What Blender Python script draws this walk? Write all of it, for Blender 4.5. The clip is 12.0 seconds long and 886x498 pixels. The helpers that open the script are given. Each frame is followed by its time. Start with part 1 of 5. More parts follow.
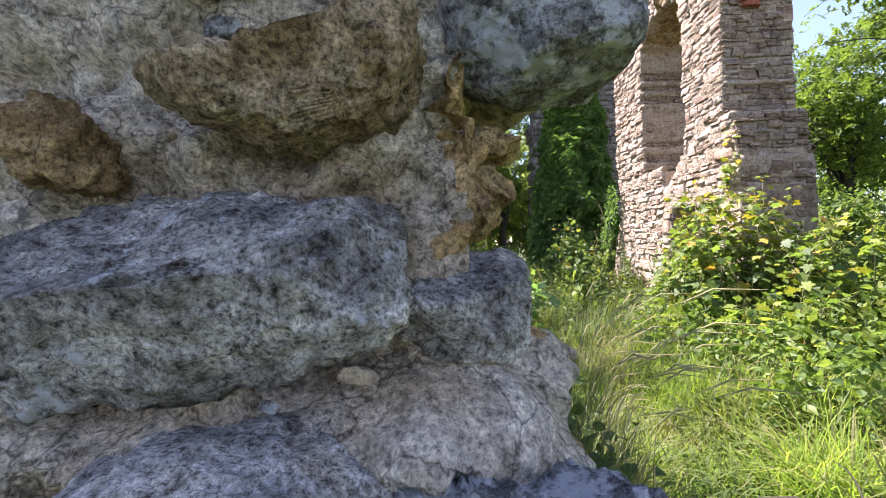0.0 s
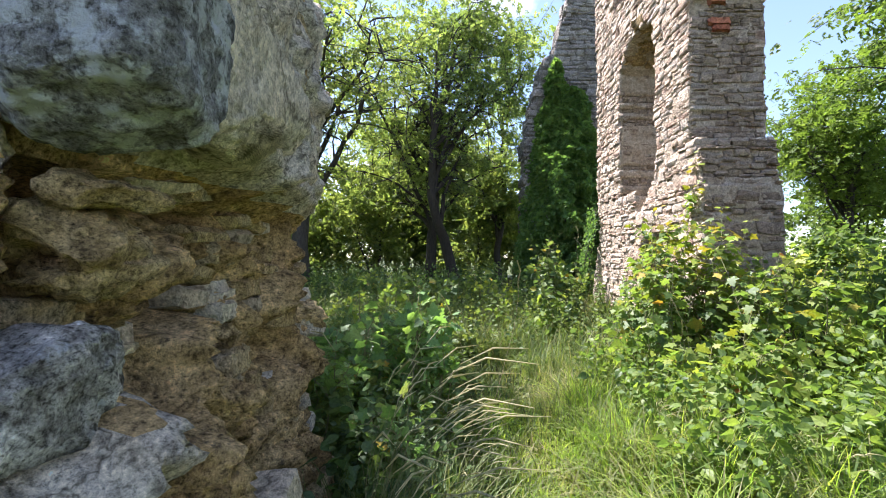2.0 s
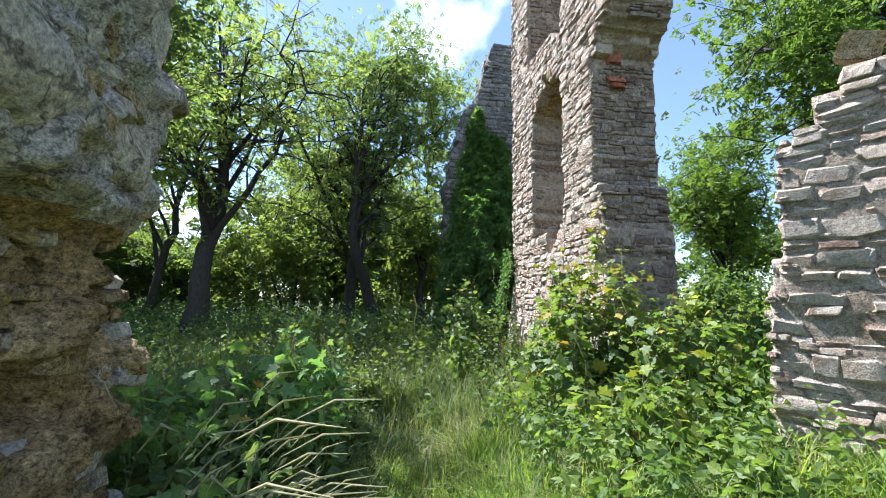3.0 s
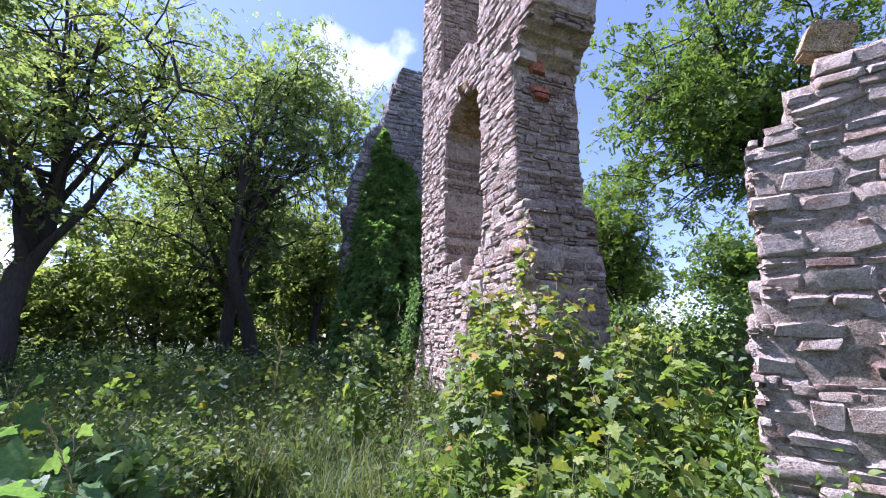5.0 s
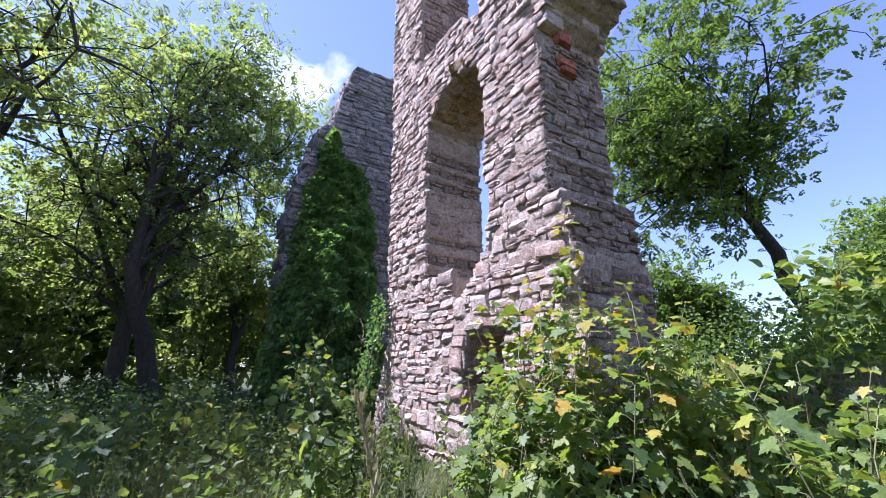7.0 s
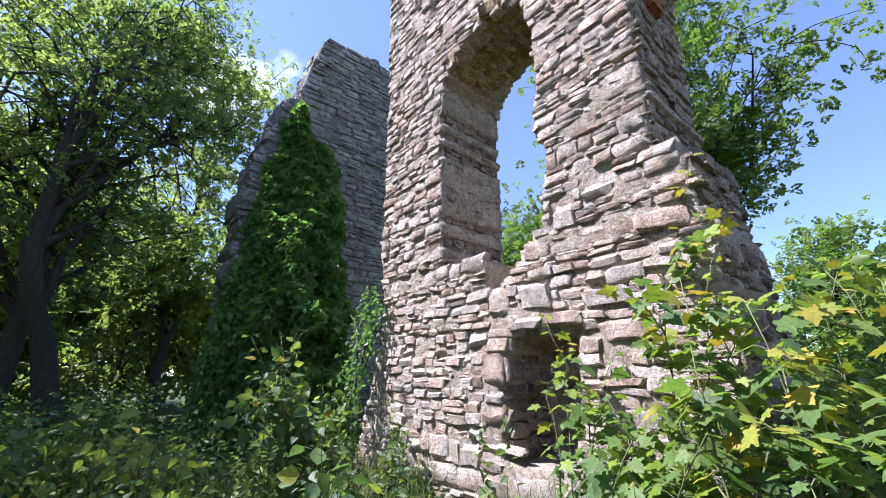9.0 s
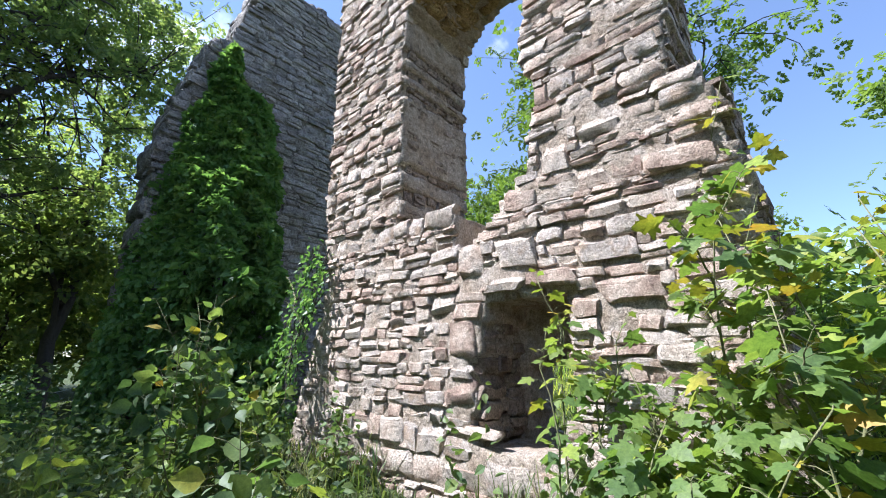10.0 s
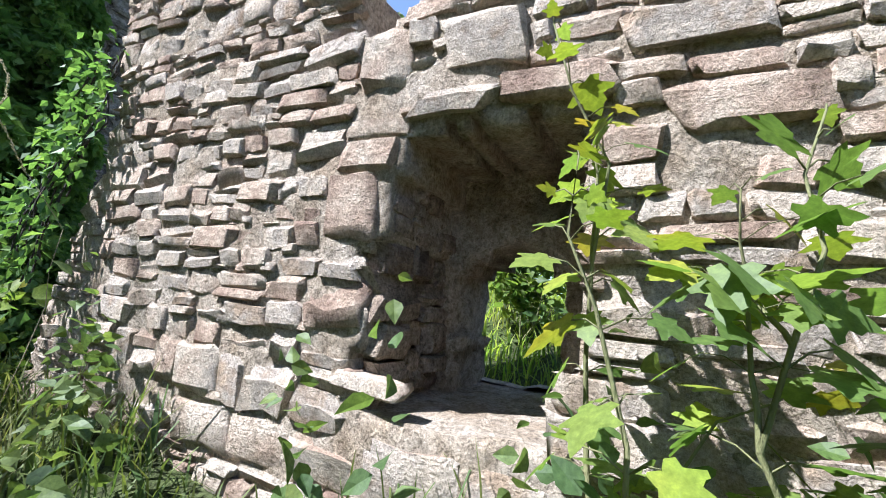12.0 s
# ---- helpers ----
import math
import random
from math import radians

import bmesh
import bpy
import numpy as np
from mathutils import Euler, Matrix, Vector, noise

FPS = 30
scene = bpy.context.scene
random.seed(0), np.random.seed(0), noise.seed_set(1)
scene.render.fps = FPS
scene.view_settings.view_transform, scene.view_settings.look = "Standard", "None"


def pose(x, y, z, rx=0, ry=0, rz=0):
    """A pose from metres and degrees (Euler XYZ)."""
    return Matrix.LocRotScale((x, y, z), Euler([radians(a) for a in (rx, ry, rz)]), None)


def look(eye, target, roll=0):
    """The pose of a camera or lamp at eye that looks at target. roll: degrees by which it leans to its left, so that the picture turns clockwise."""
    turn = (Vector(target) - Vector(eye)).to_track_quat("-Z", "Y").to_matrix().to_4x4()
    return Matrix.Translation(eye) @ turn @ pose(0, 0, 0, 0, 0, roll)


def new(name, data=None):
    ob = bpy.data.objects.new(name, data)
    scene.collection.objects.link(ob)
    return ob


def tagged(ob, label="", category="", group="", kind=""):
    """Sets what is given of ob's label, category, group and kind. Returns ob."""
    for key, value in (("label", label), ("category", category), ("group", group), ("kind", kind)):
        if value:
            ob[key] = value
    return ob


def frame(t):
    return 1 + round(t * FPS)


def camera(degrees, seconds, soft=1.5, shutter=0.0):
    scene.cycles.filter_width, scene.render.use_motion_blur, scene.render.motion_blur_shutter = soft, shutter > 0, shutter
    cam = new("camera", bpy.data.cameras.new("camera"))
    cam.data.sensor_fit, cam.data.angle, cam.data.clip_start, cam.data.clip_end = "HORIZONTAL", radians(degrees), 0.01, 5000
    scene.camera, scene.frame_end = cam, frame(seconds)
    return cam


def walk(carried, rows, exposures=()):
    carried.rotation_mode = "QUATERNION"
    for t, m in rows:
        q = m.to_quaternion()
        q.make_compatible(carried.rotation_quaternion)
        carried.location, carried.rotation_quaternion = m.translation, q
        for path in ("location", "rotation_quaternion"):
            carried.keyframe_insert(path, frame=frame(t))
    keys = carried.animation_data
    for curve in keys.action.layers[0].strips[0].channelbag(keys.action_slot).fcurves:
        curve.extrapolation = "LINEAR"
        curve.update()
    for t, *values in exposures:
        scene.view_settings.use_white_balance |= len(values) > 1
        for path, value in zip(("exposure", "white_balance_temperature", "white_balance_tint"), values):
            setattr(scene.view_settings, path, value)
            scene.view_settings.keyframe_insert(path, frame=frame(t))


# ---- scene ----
cam = camera(93.3, 12.0, 1.0)
METRES, EYE, TILT, LEAN, TURN = 8.0, 1.5, 0.0, 0.0, 0.0
ROWS = [
    (0.0, 0.0, 0.0, 0.0, -0.0, -0.08, 2.02),
    (0.5, 0.0196, 0.0041, 0.0028, 0.24, -0.12, 1.56),
    (1.0, 0.0455, 0.0079, 0.0063, 1.41, 0.01, 1.03),
    (1.5, 0.0738, 0.0143, 0.0111, 3.74, 0.03, 0.23),
    (2.0, 0.0994, 0.0245, 0.0139, 1.16, 1.47, -0.37),
    (2.5, 0.1175, 0.0417, 0.0116, -2.52, 3.93, -1.69),
    (3.0, 0.135, 0.0651, 0.0077, -8.74, 7.3, -1.24),
    (5.0, 0.1649, 0.2112, 0.0095, -22.14, 12.36, -0.26),
    (5.5, 0.165, 0.2609, 0.0105, -23.1, 13.21, -0.37),
    (6.0, 0.1595, 0.313, 0.0133, -26.08, 14.75, -0.13),
    (6.5, 0.1517, 0.3629, 0.0176, -30.13, 14.99, 0.15),
    (7.0, 0.1486, 0.4126, 0.0161, -32.21, 16.02, -0.02),
    (9.0, 0.1471, 0.6049, 0.0184, -40.06, 17.28, -0.19),
    (9.5, 0.163, 0.6498, 0.0142, -45.87, 15.76, 0.13),
    (10.0, 0.1897, 0.686, 0.008, -48.38, 15.19, -0.12),
    (10.5, 0.2264, 0.7184, 0.0014, -51.34, 12.31, -1.27),
    (11.0, 0.2673, 0.7521, -0.0016, -57.11, 12.1, -1.34),
    (11.5, 0.3106, 0.7807, -0.0084, -59.73, 11.25, -2.87),
    (12.0, 0.3472, 0.8102, -0.014, -63.91, 7.68, -4.85),
]
walk(cam, [(t, pose(0, 0, EYE, TILT, LEAN, TURN) @ pose(METRES * x, METRES * y, METRES * z, 90 + pitch, roll, yaw)) for t, x, y, z, yaw, pitch, roll in ROWS],
     [(0.0, 2.05, 6350, 27), (0.5, 2.22, 6400, 24), (1.0, 2.12, 6400, 19), (2.0, 1.95, 6100, 19), (3.2, 1.58, 5550, 12), (5.0, 1.49, 5280, 38), (7.2, 1.51, 5280, 38), (9.0, 1.56, 5380, 23), (12.0, 1.6, 5500, 13)])

# ---- world, sun ----
SUN_HEADING, SUN_UP = 43.0, 56.0            # degrees to the left of +y, and above the horizon
sx = -math.sin(radians(SUN_HEADING)) * math.cos(radians(SUN_UP))
sy = math.cos(radians(SUN_HEADING)) * math.cos(radians(SUN_UP))
sz = math.sin(radians(SUN_UP))

world = bpy.data.worlds.new("sky")
scene.world = world
world.use_nodes = True
wn, wl = world.node_tree.nodes, world.node_tree.links
sky = wn.new("ShaderNodeTexSky")
sky.sky_type, sky.sun_disc = "NISHITA", False
sky.sun_elevation, sky.sun_rotation = radians(SUN_UP), radians(-SUN_HEADING)
sky.air_density, sky.dust_density, sky.ozone_density = 1.0, 0.25, 1.0
# a few broken fair-weather clouds
co = wn.new("ShaderNodeTexCoord")
cn = wn.new("ShaderNodeTexNoise")
cn.inputs["Scale"].default_value, cn.inputs["Detail"].default_value, cn.inputs["Roughness"].default_value = 2.3, 7.0, 0.5
cm = wn.new("ShaderNodeMapping")
cm.inputs["Location"].default_value = (0.35, 0.1, 0.55)
cr = wn.new("ShaderNodeValToRGB")
cr.color_ramp.elements[0].position, cr.color_ramp.elements[1].position = 0.6, 0.7
cr.color_ramp.elements[0].color = (0.035, 0.035, 0.035, 1)          # a thin veil between the clouds
mx = wn.new("ShaderNodeMix")
mx.data_type = "RGBA"
mx.inputs["B"].default_value = (10.5, 10.8, 11.2, 1)
wl.new(co.outputs["Generated"], cm.inputs["Vector"])
wl.new(cm.outputs["Vector"], cn.inputs["Vector"])
wl.new(cn.outputs["Fac"], cr.inputs["Fac"])
wl.new(cr.outputs["Color"], mx.inputs["Factor"])
wl.new(sky.outputs["Color"], mx.inputs["A"])
wl.new(mx.outputs["Result"], wn["Background"].inputs["Color"])
wn["Background"].inputs["Strength"].default_value = 0.08

sun = new("sun", bpy.data.lights.new("sun", "SUN"))
sun.data.energy, sun.data.angle, sun.data.color = 5.0, radians(0.53), (1.0, 0.955, 0.88)
sun.matrix_world = look((sx * 60, sy * 60, sz * 60), (0, 0, 0))


# ---- materials ----
def mat_base(name):
    m = bpy.data.materials.new(name)
    m.use_nodes = True
    return m, m.node_tree.nodes, m.node_tree.links, m.node_tree.nodes["Principled BSDF"]


def ramp_node(n, stops):
    r = n.new("ShaderNodeValToRGB")
    e = r.color_ramp.elements
    while len(e) < len(stops):
        e.new(0.5)
    for k, (p, c) in enumerate(stops):
        e[k].position, e[k].color = p, (*c, 1)
    return r


def noise_node(n, l, vec, scale, detail=5.0, rough=0.6):
    t = n.new("ShaderNodeTexNoise")
    t.inputs["Scale"].default_value, t.inputs["Detail"].default_value, t.inputs["Roughness"].default_value = scale, detail, rough
    l.new(vec, t.inputs["Vector"])
    return t


def mix_node(n, l, fac, a, b, mode="MIX"):
    m = n.new("ShaderNodeMix")
    m.data_type, m.blend_type = "RGBA", mode
    for key, v in (("Factor", fac), ("A", a), ("B", b)):
        if isinstance(v, (int, float)):
            m.inputs[key].default_value = v
        elif isinstance(v, tuple):
            m.inputs[key].default_value = (*v, 1)
        else:
            l.new(v, m.inputs[key])
    return m.outputs["Result"]


def stone_material(name, tones, grain=60.0, patch=5.0, bump=0.5, beds=0.0, lichen=None, lichen_amount=0.5, per="object", spread=0.35, contrast=0.8, cracks=0.0):
    """Weathered stone: tones picked per piece, mottled, with fine grain and painted relief shading, optional bedding
    lines and lichen blotches.
    """
    m, n, l, p = mat_base(name)
    pos = n.new("ShaderNodeNewGeometry")
    at = pos.outputs["Position"]
    if per == "object":
        info = n.new("ShaderNodeObjectInfo")
        rnd = info.outputs["Random"]
    else:
        rnd = pos.outputs["Random Per Island"]
    k = len(tones)
    r1 = ramp_node(n, [(i / (k - 1), c) for i, c in enumerate(tones)])
    big = noise_node(n, l, at, patch, 4, 0.6)
    add = n.new("ShaderNodeMath")
    add.operation = "MULTIPLY_ADD"
    l.new(rnd, add.inputs[0])
    add.inputs[1].default_value = spread * 2
    sub = n.new("ShaderNodeMath")
    sub.operation = "MULTIPLY_ADD"
    l.new(big.outputs["Fac"], sub.inputs[0])
    sub.inputs[1].default_value, sub.inputs[2].default_value = 1.6, -0.3 - spread
    l.new(sub.outputs[0], add.inputs[2])
    l.new(add.outputs[0], r1.inputs["Fac"])
    col = r1.outputs["Color"]
    # grain noise also drives the bump: pits painted dark, humps light, as relief shading
    mid = noise_node(n, l, at, grain * 0.28, 6, 0.7)
    rm = ramp_node(n, [(0.34, (0.22, 0.2, 0.18)), (0.44, (0.75, 0.74, 0.72)), (0.56, (1.12, 1.12, 1.12)), (0.68, (1.55, 1.55, 1.55))])
    l.new(mid.outputs["Fac"], rm.inputs["Fac"])
    col = mix_node(n, l, contrast, col, rm.outputs["Color"], "MULTIPLY")
    fine = noise_node(n, l, at, grain, 4, 0.8)
    rf = ramp_node(n, [(0.36, (0.2, 0.19, 0.18)), (0.47, (0.85, 0.85, 0.85)), (0.6, (1.35, 1.35, 1.35)), (0.68, (1.8, 1.8, 1.8))])
    l.new(fine.outputs["Fac"], rf.inputs["Fac"])
    col = mix_node(n, l, contrast, col, rf.outputs["Color"], "MULTIPLY")
    if cracks:
        wv = mix_node(n, l, 0.22, at, noise_node(n, l, at, 6.0, 4, 0.6).outputs["Color"])
        vo = n.new("ShaderNodeTexVoronoi")
        vo.feature = "DISTANCE_TO_EDGE"
        vo.inputs["Scale"].default_value = cracks
        l.new(wv, vo.inputs["Vector"])
        rc = ramp_node(n, [(0.0, (0.18, 0.16, 0.14)), (0.018, (0.8, 0.8, 0.8)), (0.04, (1, 1, 1))])
        l.new(vo.outputs["Distance"], rc.inputs["Fac"])
        col = mix_node(n, l, 0.8, col, rc.outputs["Color"], "MULTIPLY")
    if lichen:
        ln = noise_node(n, l, at, 11.0, 6, 0.7)
        lr = ramp_node(n, [(lichen_amount, (0, 0, 0)), (lichen_amount + 0.07, (1, 1, 1))])
        l.new(ln.outputs["Fac"], lr.inputs["Fac"])
        col = mix_node(n, l, lr.outputs["Color"], col, lichen)
    l.new(col, p.inputs["Base Color"])
    p.inputs["Roughness"].default_value = 0.93
    p.inputs["Specular IOR Level"].default_value = 0.2
    hs = n.new("ShaderNodeMath")
    hs.operation = "MULTIPLY_ADD"
    l.new(fine.outputs["Fac"], hs.inputs[0])
    hs.inputs[1].default_value = 0.35
    l.new(mid.outputs["Fac"], hs.inputs[2])
    h = hs.outputs[0]
    if beds:
        mp = n.new("ShaderNodeMapping")
        mp.inputs["Scale"].default_value = (6, 6, 70)
        l.new(at, mp.inputs["Vector"])
        bd = noise_node(n, l, mp.outputs["Vector"], 1.0, 4, 0.6)
        hm = n.new("ShaderNodeMath")
        hm.operation = "MULTIPLY_ADD"
        l.new(bd.outputs["Fac"], hm.inputs[0])
        hm.inputs[1].default_value = beds
        l.new(h, hm.inputs[2])
        h = hm.outputs[0]
    b = n.new("ShaderNodeBump")
    b.inputs["Strength"].default_value, b.inputs["Distance"].default_value = min(1.0, bump), 3.0 / grain
    l.new(h, b.inputs["Height"])
    l.new(b.outputs["Normal"], p.inputs["Normal"])
    return m


def leaf_material(name, tones, glow=0.35, rough=0.45, patch=1.5):
    """Leaves that let some light through, each leaf of its own tone."""
    m, n, l, p = mat_base(name)
    geo = n.new("ShaderNodeNewGeometry")
    big = noise_node(n, l, geo.outputs["Position"], patch, 3, 0.6)
    s = n.new("ShaderNodeMath")
    s.operation = "MULTIPLY_ADD"
    l.new(big.outputs["Fac"], s.inputs[0])
    s.inputs[1].default_value, s.inputs[2].default_value = 1.3, -0.6
    a = n.new("ShaderNodeMath")
    a.operation = "MULTIPLY_ADD"
    l.new(geo.outputs["Random Per Island"], a.inputs[0])
    a.inputs[1].default_value = 0.5
    oi = n.new("ShaderNodeObjectInfo")
    o2 = n.new("ShaderNodeMath")
    o2.operation = "MULTIPLY_ADD"
    l.new(oi.outputs["Random"], o2.inputs[0])
    o2.inputs[1].default_value = 0.4
    l.new(s.outputs[0], o2.inputs[2])
    l.new(o2.outputs[0], a.inputs[2])
    k = len(tones)
    r = ramp_node(n, [(i / (k - 1), c) for i, c in enumerate(tones)])
    l.new(a.outputs[0], r.inputs["Fac"])
    vn = noise_node(n, l, geo.outputs["Position"], 70.0, 3, 0.7)
    vr = ramp_node(n, [(0.3, (0.68, 0.7, 0.66)), (0.55, (1.0, 1.0, 1.0)), (0.72, (1.3, 1.25, 1.15))])
    l.new(vn.outputs["Fac"], vr.inputs["Fac"])
    tone = mix_node(n, l, 1.0, r.outputs["Color"], vr.outputs["Color"], "MULTIPLY")
    l.new(tone, p.inputs["Base Color"])
    p.inputs["Roughness"].default_value = rough + 0.12
    p.inputs["Specular IOR Level"].default_value = 0.3
    t = n.new("ShaderNodeBsdfTranslucent")
    tc = mix_node(n, l, 1.0, tone, (1.5, 1.55, 0.75), "MULTIPLY")
    l.new(tc, t.inputs["Color"])
    ms = n.new("ShaderNodeMixShader")
    ms.inputs["Fac"].default_value = glow
    l.new(p.outputs[0], ms.inputs[1])
    l.new(t.outputs[0], ms.inputs[2])
    l.new(ms.outputs[0], n["Material Output"].inputs["Surface"])
    return m


def bark_material(name, dark, light):
    m, n, l, p = mat_base(name)
    geo = n.new("ShaderNodeNewGeometry")
    mp = n.new("ShaderNodeMapping")
    mp.inputs["Scale"].default_value = (14, 14, 3)
    l.new(geo.outputs["Position"], mp.inputs["Vector"])
    t = noise_node(n, l, mp.outputs["Vector"], 1.5, 6, 0.7)
    r = ramp_node(n, [(0.3, dark), (0.7, light)])
    l.new(t.outputs["Fac"], r.inputs["Fac"])
    l.new(r.outputs["Color"], p.inputs["Base Color"])
    p.inputs["Roughness"].default_value = 0.9
    b = n.new("ShaderNodeBump")
    b.inputs["Strength"].default_value, b.inputs["Distance"].default_value = 0.8, 0.03
    l.new(t.outputs["Fac"], b.inputs["Height"])
    l.new(b.outputs["Normal"], p.inputs["Normal"])
    return m


TONES = [(0.27, 0.185, 0.14), (0.42, 0.31, 0.235), (0.51, 0.4, 0.31), (0.57, 0.48, 0.385), (0.46, 0.395, 0.335), (0.4, 0.3, 0.215)]
SANDSTONE = stone_material("weathered_sandstone", TONES, 90, 5, 1.0, 0.2, contrast=0.42, spread=0.34)
SANDSTONE_FAR = stone_material("weathered_sandstone_joined", TONES, 60, 4, 1.0, 0.22, per="island", contrast=0.42, spread=0.34)
MORTAR = stone_material("old_lime_mortar", [(0.26, 0.19, 0.13), (0.38, 0.3, 0.22), (0.48, 0.405, 0.325), (0.43, 0.375, 0.32)], 70, 5, 1.0, per="island", spread=0.0, contrast=0.6)
# browner rubble, also darker than the front to paint in the reveals' shade
SHADED_REVEAL_STONE = stone_material("brown_shaded_reveal_rubble", [(0.17, 0.125, 0.095), (0.28, 0.215, 0.165), (0.36, 0.285, 0.22), (0.32, 0.27, 0.23)], 60, 3, 0.9, 0.3, per="island", contrast=0.7)
GABLE_STONE = stone_material("grey_gable_stone", [(0.22, 0.2, 0.185), (0.32, 0.295, 0.275), (0.42, 0.39, 0.36)], 25, 1.5, 0.8, 0.4, per="island", contrast=0.6)
GABLE_MORTAR = stone_material("grey_gable_mortar", [(0.16, 0.145, 0.13), (0.24, 0.22, 0.2)], 30, 1.5, 0.6, per="island", spread=0.0)
GRANITE = stone_material("speckled_granite", [(0.09, 0.087, 0.085), (0.27, 0.255, 0.24), (0.56, 0.54, 0.52), (0.4, 0.31, 0.2)], 105, 6, 1.0, lichen=(0.5, 0.52, 0.56), lichen_amount=0.6, contrast=1.0, spread=0.2)
BROWN_GRANITE = stone_material("brown_lichened_granite", [(0.11, 0.08, 0.04), (0.28, 0.2, 0.11), (0.45, 0.36, 0.25), (0.36, 0.25, 0.11)], 105, 5, 1.0, lichen=(0.12, 0.1, 0.07), lichen_amount=0.63, contrast=1.0, spread=0.1)
DARK_BOULDER = stone_material("dark_lichened_boulder", [(0.085, 0.085, 0.09), (0.18, 0.18, 0.185), (0.32, 0.315, 0.31)], 90, 7, 1.0, lichen=(0.5, 0.52, 0.54), lichen_amount=0.51, contrast=0.9)
TAN_STONE = stone_material("ochre_rubble_stone", [(0.24, 0.16, 0.075), (0.42, 0.3, 0.15), (0.52, 0.4, 0.23), (0.46, 0.4, 0.32)], 130, 7, 1.0, lichen=(0.1, 0.085, 0.07), lichen_amount=0.63, contrast=0.9)
LIME = stone_material("crumbling_lime_mortar", [(0.36, 0.26, 0.16), (0.5, 0.41, 0.3), (0.63, 0.56, 0.47), (0.67, 0.62, 0.57), (0.57, 0.55, 0.53)], 80, 3.0, 1.0, lichen=(0.2, 0.185, 0.175), lichen_amount=0.61, per="island", spread=0.0, contrast=0.8, cracks=6.0)
OCHRE = stone_material("ochre_earth_mortar", [(0.2, 0.12, 0.055), (0.41, 0.27, 0.125), (0.6, 0.425, 0.215), (0.68, 0.53, 0.335)], 62, 3.2, 1.0, lichen=(0.12, 0.09, 0.06), lichen_amount=0.61, per="island", spread=0.0, contrast=0.9)
DRESSED = stone_material("weathered_dressed_stone", [(0.45, 0.36, 0.255), (0.63, 0.53, 0.4), (0.74, 0.65, 0.52), (0.65, 0.585, 0.5)], 60, 4, 1.0, lichen=(0.24, 0.215, 0.17), lichen_amount=0.61, contrast=0.62, cracks=2.5)
BRICK = stone_material("red_brick", [(0.3, 0.1, 0.06), (0.4, 0.16, 0.1)], 60, 8, 0.5)
SOIL = stone_material("leafy_soil", [(0.045, 0.045, 0.02), (0.065, 0.075, 0.03), (0.075, 0.1, 0.03), (0.06, 0.09, 0.025)], 30, 1.2, 0.9, per="island", spread=0.0)
BARK = bark_material("dark_bark", (0.02, 0.017, 0.014), (0.06, 0.05, 0.04))
BARK_GREY = bark_material("grey_bark", (0.025, 0.021, 0.017), (0.075, 0.064, 0.052))
STEM = bark_material("green_stem", (0.13, 0.14, 0.05), (0.2, 0.19, 0.09))
DRY_STEM = bark_material("dry_stem", (0.25, 0.19, 0.11), (0.42, 0.34, 0.22))
LEAF_WOOD = leaf_material("woodland_leaves", [(0.075, 0.118, 0.048), (0.14, 0.195, 0.076), (0.22, 0.27, 0.098), (0.33, 0.345, 0.12)], 0.62)
# woodland leaf tones darkened: the wood's inner shade is put into the colour
LEAF_WOOD_SHADED = leaf_material("shaded_woodland_leaves", [(0.052, 0.086, 0.034), (0.1, 0.145, 0.055), (0.155, 0.2, 0.07), (0.24, 0.265, 0.085)], 0.58)
LEAF_MAPLE_TREE = leaf_material("maple_crown_leaves", [(0.071, 0.115, 0.033), (0.129, 0.196, 0.041), (0.201, 0.265, 0.067)], 0.5)
LEAF_IVY = leaf_material("ivy_leaves", [(0.065, 0.13, 0.045), (0.14, 0.25, 0.08), (0.26, 0.36, 0.1)], 0.42, 0.35)
LEAF_MAPLE = leaf_material("maple_sapling_leaves", [(0.07, 0.125, 0.04), (0.125, 0.195, 0.05), (0.205, 0.265, 0.058), (0.31, 0.335, 0.068)], 0.48, 0.38, 2.5)
LEAF_YOUNG = leaf_material("young_maple_leaves", [(0.15, 0.24, 0.035), (0.22, 0.27, 0.035), (0.36, 0.27, 0.04), (0.46, 0.17, 0.045)], 0.32, 0.4, 3.0)
LEAF_WEED = leaf_material("weed_leaves", [(0.048, 0.09, 0.04), (0.085, 0.14, 0.052), (0.135, 0.19, 0.062), (0.21, 0.25, 0.075)], 0.42, 0.4)
# yellow-green grass, tones raised to put sunlight into the colour
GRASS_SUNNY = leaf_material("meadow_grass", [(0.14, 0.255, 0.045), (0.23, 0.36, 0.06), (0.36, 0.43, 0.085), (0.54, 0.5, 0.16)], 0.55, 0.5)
# deep green grass, tones lowered to put the clearing's shade into the colour
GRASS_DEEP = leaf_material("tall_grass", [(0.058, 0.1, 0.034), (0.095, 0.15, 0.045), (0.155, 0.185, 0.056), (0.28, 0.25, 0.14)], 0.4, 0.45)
STRAW = leaf_material("grass_seed_heads", [(0.3, 0.28, 0.14), (0.42, 0.38, 0.22), (0.5, 0.46, 0.3)], 0.3, 0.6)


# ---- mesh helpers ----
def tri_mesh(name, verts, tris, smooth=False):
    verts, tris = np.asarray(verts, np.float32), np.asarray(tris, np.int32)
    me = bpy.data.meshes.new(name)
    me.vertices.add(len(verts))
    me.vertices.foreach_set("co", verts.ravel())
    me.loops.add(tris.size)
    me.loops.foreach_set("vertex_index", tris.ravel())
    me.polygons.add(len(tris))
    me.polygons.foreach_set("loop_start", np.arange(0, tris.size, 3, dtype=np.int32))
    me.polygons.foreach_set("use_smooth", np.full(len(tris), smooth))
    me.update(calc_edges=True)
    me.validate()
    return me


